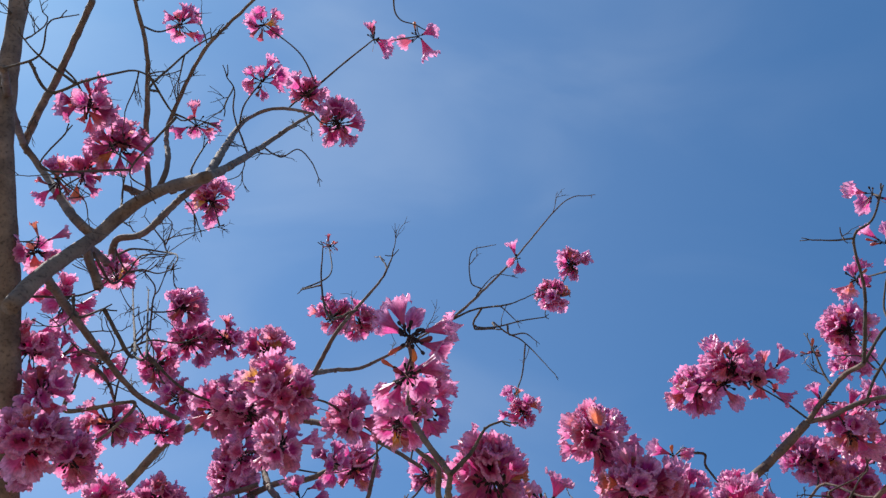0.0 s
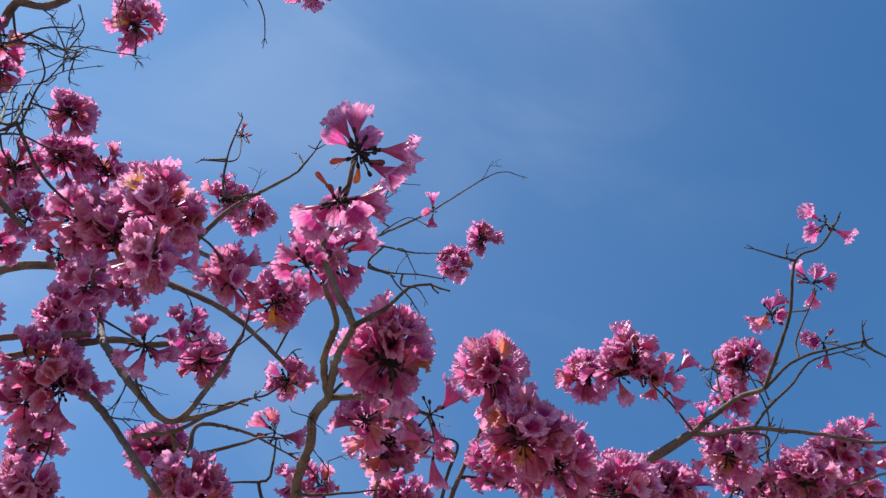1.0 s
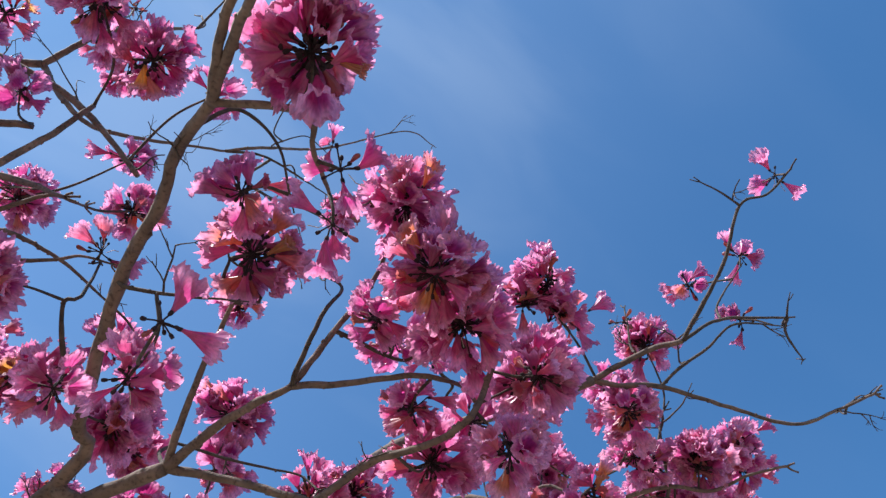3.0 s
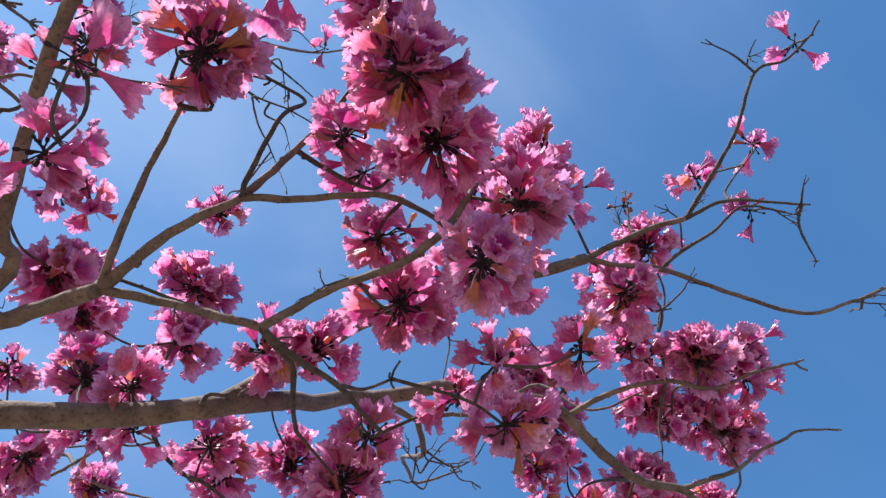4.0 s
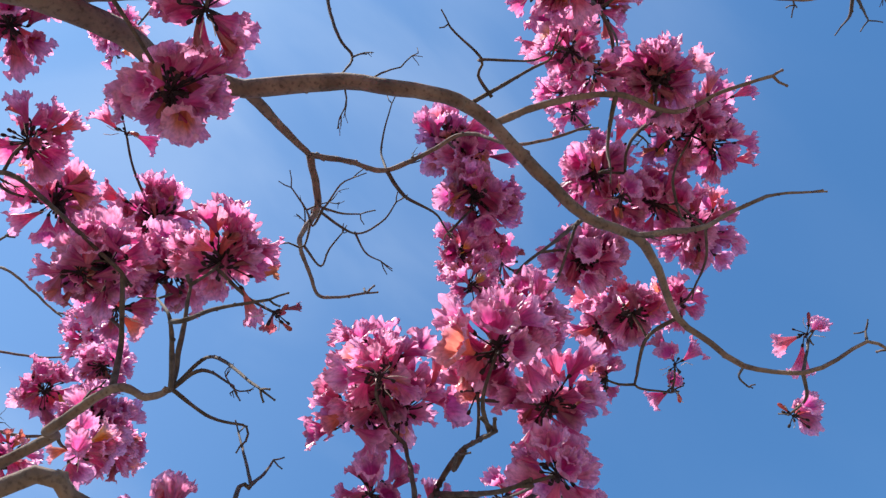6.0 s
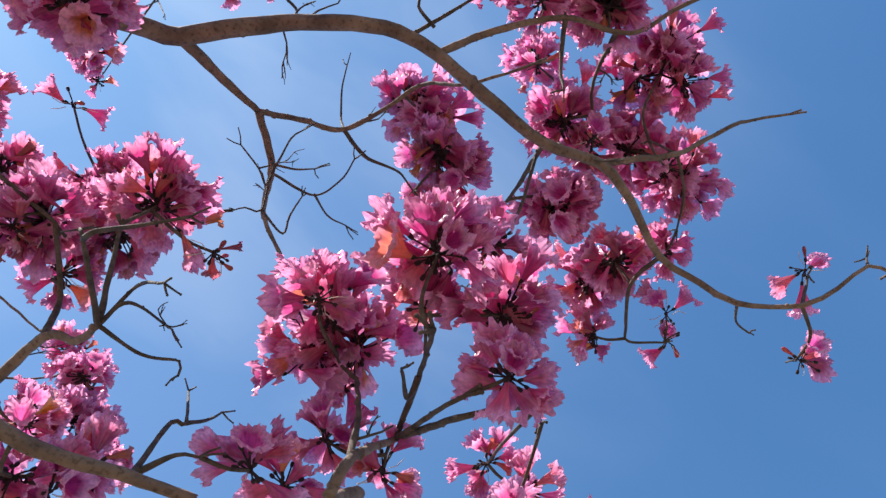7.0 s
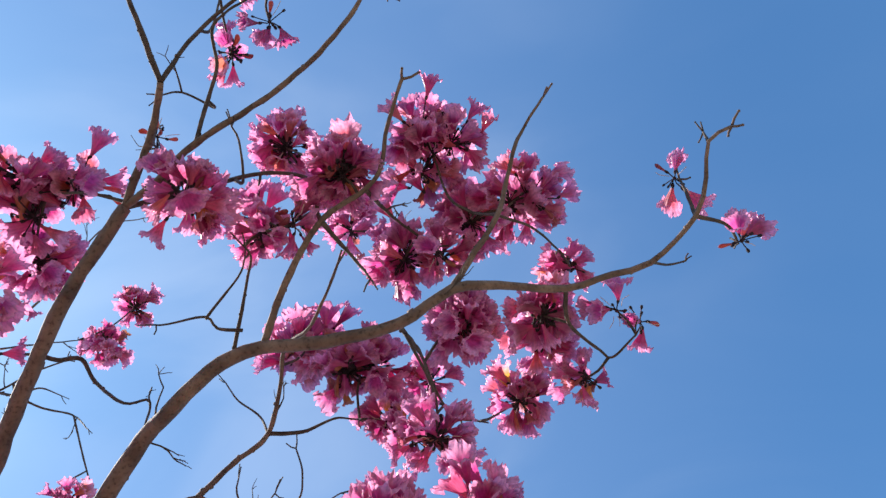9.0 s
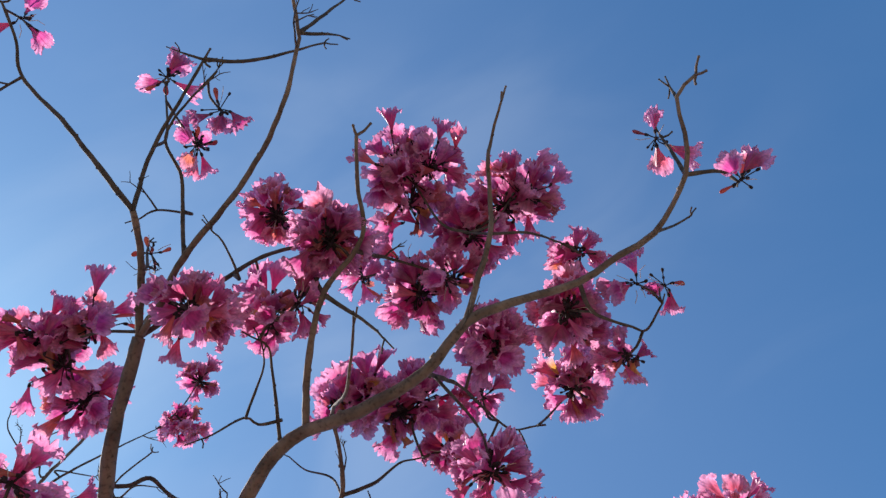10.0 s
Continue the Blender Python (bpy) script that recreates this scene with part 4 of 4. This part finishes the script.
bunch(tree, 1.241, 1.773, 2.88, 0.149)
bunch(tree, 1.26, 1.841, 2.824, 0.0924)
bunch(tree, 1.348, 1.826, 2.893, 0.0792)
bunch(tree, 1.396, 1.709, 2.787, 0.137)
bunch(tree, 1.516, 1.723, 2.779, 0.117)
bunch(tree, 1.524, 1.777, 2.821, 0.105)
bunch(tree, 1.581, 1.671, 2.812, 0.0891)
bunch(tree, 1.561, 1.827, 2.757, 0.0875)
bunch(tree, 1.486, 1.901, 2.895, 0.122)
bunch(tree, 1.621, 1.735, 2.739, 0.0594, few=4)
bunch(tree, 1.664, 1.769, 2.758, 0.0578, few=3)
bunch(tree, 1.743, 1.562, 2.747, 0.0561, few=4)
bunch(tree, 1.812, 1.666, 2.702, 0.0743, few=4)
bunch(tree, 1.201, 1.937, 2.489, 0.168)
bunch(tree, 1.153, 1.883, 2.429, 0.0743)
bunch(tree, 1.215, 1.766, 2.404, 0.111)
bunch(tree, 1.24, 1.822, 2.413, 0.0594)
bunch(tree, 1.298, 1.768, 2.585, 0.099)
bunch(tree, 1.305, 1.781, 2.406, 0.104)
bunch(tree, 1.316, 1.799, 2.318, 0.0835)
bunch(tree, 0.864, 2.053, 2.576, 0.109)
bunch(tree, 0.874, 2.073, 2.773, 0.128)
bunch(tree, 0.96, 1.952, 2.558, 0.118)
bunch(tree, 0.905, 2.129, 2.622, 0.0875)
bunch(tree, 1.035, 1.362, 2.908, 0.033, True)
bunch(tree, 1.041, 1.945, 2.507, 0.0446, True)
bunch(tree, 0.844, 2.064, 2.547, 0.0792)
bunch(tree, 0.93, 2.051, 2.65, 0.112)
bunch(tree, 0.702, 2.019, 2.647, 0.0957)
bunch(tree, 0.762, 2.102, 2.705, 0.109)
bunch(tree, 0.918, 2.723, 3.104, 0.114)
bunch(tree, 1.009, 2.513, 2.884, 0.127)
bunch(tree, 1.076, 2.66, 2.989, 0.138)
bunch(tree, 0.81, 1.782, 2.453, 0.107)
bunch(tree, 0.791, 1.698, 2.456, 0.0875)
bunch(tree, 0.553, 1.914, 2.839, 0.127)
bunch(tree, 0.583, 1.964, 2.766, 0.104)
bunch(tree, 0.649, 1.745, 2.557, 0.104)
bunch(tree, 0.696, 1.704, 2.557, 0.0957)
bunch(tree, 0.37, 1.869, 2.635, 0.127)
bunch(tree, 0.428, 2.01, 2.75, 0.124)
bunch(tree, 0.482, 1.959, 2.58, 0.109)
bunch(tree, 0.532, 1.872, 2.512, 0.0891)
bunch(tree, 0.545, 2.146, 2.687, 0.0974)
bunch(tree, 0.585, 2.034, 2.617, 0.0875)
bunch(tree, 0.217, 1.655, 2.827, 0.0941)
bunch(tree, 0.057, 1.351, 2.699, 0.104)
bunch(tree, 0.139, 1.383, 2.714, 0.099)
bunch(tree, 0.22, 1.429, 2.854, 0.066)
bunch(tree, -0.158, 1.374, 2.741, 0.159)
bunch(tree, -0.061, 1.249, 2.657, 0.122)
bunch(tree, -0.039, 1.219, 2.507, 0.0908)
bunch(tree, 0.158, 0.931, 2.422, 0.124, few=9)
bunch(tree, 0.156, 0.996, 2.419, 0.0974, few=8)
bunch(tree, 0.183, 1.1, 2.481, 0.0858)
bunch(tree, 0.15, 1.103, 2.449, 0.0611)
bunch(tree, -0.047, 1.702, 3.446, 0.111)
bunch(tree, 0.023, 1.756, 3.486, 0.104)
bunch(tree, -0.351, 1.394, 3.08, 0.102)
bunch(tree, 0.737, 1.816, 3.896, 0.109)
bunch(tree, 0.669, 1.864, 3.789, 0.122)
bunch(tree, -0.153, 1.463, 3.013, 0.102)
bunch(tree, -0.461, 0.908, 3.085, 0.099)
bunch(tree, -0.435, 1.013, 3.132, 0.112)
bunch(tree, -0.525, 1.044, 3.028, 0.0693)
bunch(tree, -0.502, 1.062, 3.085, 0.0891)
bunch(tree, -0.369, 1.364, 3.514, 0.121)
bunch(tree, -0.015, 1.081, 3.412, 0.109)
bunch(tree, -0.095, 1.037, 3.478, 0.0957)
bunch(tree, -0.172, 0.945, 3.325, 0.071)
bunch(tree, -0.366, 0.859, 3.433, 0.0743)
bunch(tree, 0.068, 0.901, 3.488, 0.0693, few=4)
bunch(tree, 0.175, 0.896, 3.507, 0.0611, few=4)
bunch(tree, -0.191, 0.877, 3.51, 0.0693)
bunch(tree, -0.29, 0.991, 3.186, 0.0578)
bunch(tree, -0.496, 1.075, 2.826, 0.0759)
bunch(tree, -0.723, 1.694, 3.659, 0.124)
bunch(tree, -0.102, 1.755, 3.881, 0.071, True)
bunch(tree, -0.501, 1.218, 2.731, 0.101)
bunch(tree, -0.457, 1.246, 2.647, 0.0875)
bunch(tree, -0.458, 1.278, 2.562, 0.117)
bunch(tree, -0.401, 1.322, 2.578, 0.0957)
bunch(tree, -0.431, 1.468, 2.798, 0.0875)
bunch(tree, -0.412, 1.522, 3.031, 0.0957)
bunch(tree, -0.354, 1.521, 3.111, 0.111)
bunch(tree, -0.272, 1.511, 3.113, 0.0957)
bunch(tree, -0.35, 1.561, 2.962, 0.0792)
bunch(tree, -0.165, 1.502, 2.744, 0.0809)
bunch(tree, -0.194, 1.715, 2.704, 0.174)
bunch(tree, -0.151, 1.843, 2.589, 0.129)
bunch(tree, -0.186, 1.824, 2.666, 0.106)
bunch(tree, -0.028, 1.446, 2.595, 0.0627)
bunch(tree, 0.02, 1.849, 2.737, 0.122)
bunch(tree, 0.035, 1.891, 3.053, 0.12)
bunch(tree, -0.241, 1.788, 3.004, 0.106)
bunch(tree, -0.296, 1.915, 3.028, 0.0941)
bunch(tree, -0.164, 1.724, 3.026, 0.102)
bunch(tree, -0.536, 1.281, 2.939, 0.0974)
bunch(tree, -0.46, 1.284, 3.036, 0.0594)
bunch(tree, -0.523, 1.341, 2.855, 0.0842)
bunch(tree, -0.521, 1.492, 3.001, 0.0825)
bunch(tree, -0.453, 1.642, 2.728, 0.13)
bunch(tree, -0.351, 1.63, 2.741, 0.0957)
bunch(tree, -0.484, 1.496, 2.771, 0.0858)
bunch(tree, -0.457, 1.613, 2.921, 0.0825)
bunch(tree, -0.43, 1.583, 3.064, 0.0825)
bunch(tree, -0.404, 1.665, 2.958, 0.0759)
bunch(tree, -0.376, 1.636, 3.034, 0.0825)
bunch(tree, -0.228, 1.738, 2.882, 0.104)
bunch(tree, 0.011, 1.558, 2.777, 0.0677)
bunch(tree, -0.304, 1.69, 3.027, 0.0858)
bunch(tree, -0.102, 1.558, 2.965, 0.066)
bunch(tree, -0.234, 1.705, 2.883, 0.0693)
bunch(tree, 0.112, 1.683, 2.535, 0.128)
bunch(tree, 0.146, 1.923, 2.677, 0.143)
bunch(tree, 0.223, 1.821, 2.586, 0.106)
bunch(tree, 0.267, 1.683, 2.446, 0.0759)
bunch(tree, 0.321, 1.559, 2.375, 0.0627)
bunch(tree, 0.31, 1.44, 2.311, 0.0297, few=3)
bunch(tree, 0.218, 1.659, 2.68, 0.0495, few=4)
bunch(tree, -0.419, 1.66, 2.672, 0.0842)
bunch(tree, 0.825, 1.505, 2.954, 0.114)
bunch(tree, 1.15, 1.505, 2.866, 0.0875, few=7)
bunch(tree, 0.91, 1.442, 2.469, 0.0726)
bunch(tree, 1.156, 1.492, 2.793, 0.0413, few=3)
bunch(tree, 1.06, 0.993, 2.949, 0.0776, few=2)
bunch(tree, 1.173, 1.979, 2.266, 0.0611)
bunch(tree, 1.229, 2.039, 2.356, 0.066)
bunch(tree, 1.319, 2.003, 2.413, 0.0743)
bunch(tree, 1.252, 2.016, 2.43, 0.0693)
bunch(tree, 1.494, 2.02, 2.601, 0.0693)
bunch(tree, 1.552, 2.012, 2.582, 0.071)
bunch(tree, 1.466, 1.969, 2.406, 0.0578)
bunch(tree, 1.478, 1.892, 2.298, 0.0462)
bunch(tree, 1.015, 2.1, 2.263, 0.066)
bunch(tree, 1.057, 2.104, 2.324, 0.066)
bunch(tree, 1.046, 2.097, 2.263, 0.0594)
bunch(tree, 0.922, 2.58, 3.14, 0.109)
bunch(tree, 0.969, 2.522, 3.013, 0.101)
bunch(tree, 0.555, 2.261, 3.683, 0.127, few=6)
bunch(tree, 0.771, 1.999, 2.777, 0.0611, few=3)
bunch(tree, 0.978, 2.268, 2.525, 0.0776)
bunch(tree, 0.759, 1.599, 2.824, 0.0578, few=4)
bunch(tree, 0.522, 1.707, 3.757, 0.0891, few=2)
bunch(tree, 0.37, 1.252, 2.413, 0.0825, few=4)
bunch(tree, 0.4, 1.31, 2.422, 0.0561, few=4)
bunch(tree, 0.555, 2.154, 3.523, 0.107)
bunch(tree, 0.156, 1.707, 3.061, 0.0726)
bunch(tree, 0.352, 1.821, 2.739, 0.0627)
bunch(tree, 0.301, 1.829, 2.738, 0.0743)
bunch(tree, 0.384, 2.304, 2.87, 0.0974)
bunch(tree, 0.495, 2.371, 2.779, 0.111)
bunch(tree, 0.496, 2.441, 2.783, 0.101)
bunch(tree, 0.705, 2.841, 3.201, 0.131)
bunch(tree, 0.77, 2.776, 3.078, 0.106)
bunch(tree, 0.928, 2.703, 2.889, 0.101)
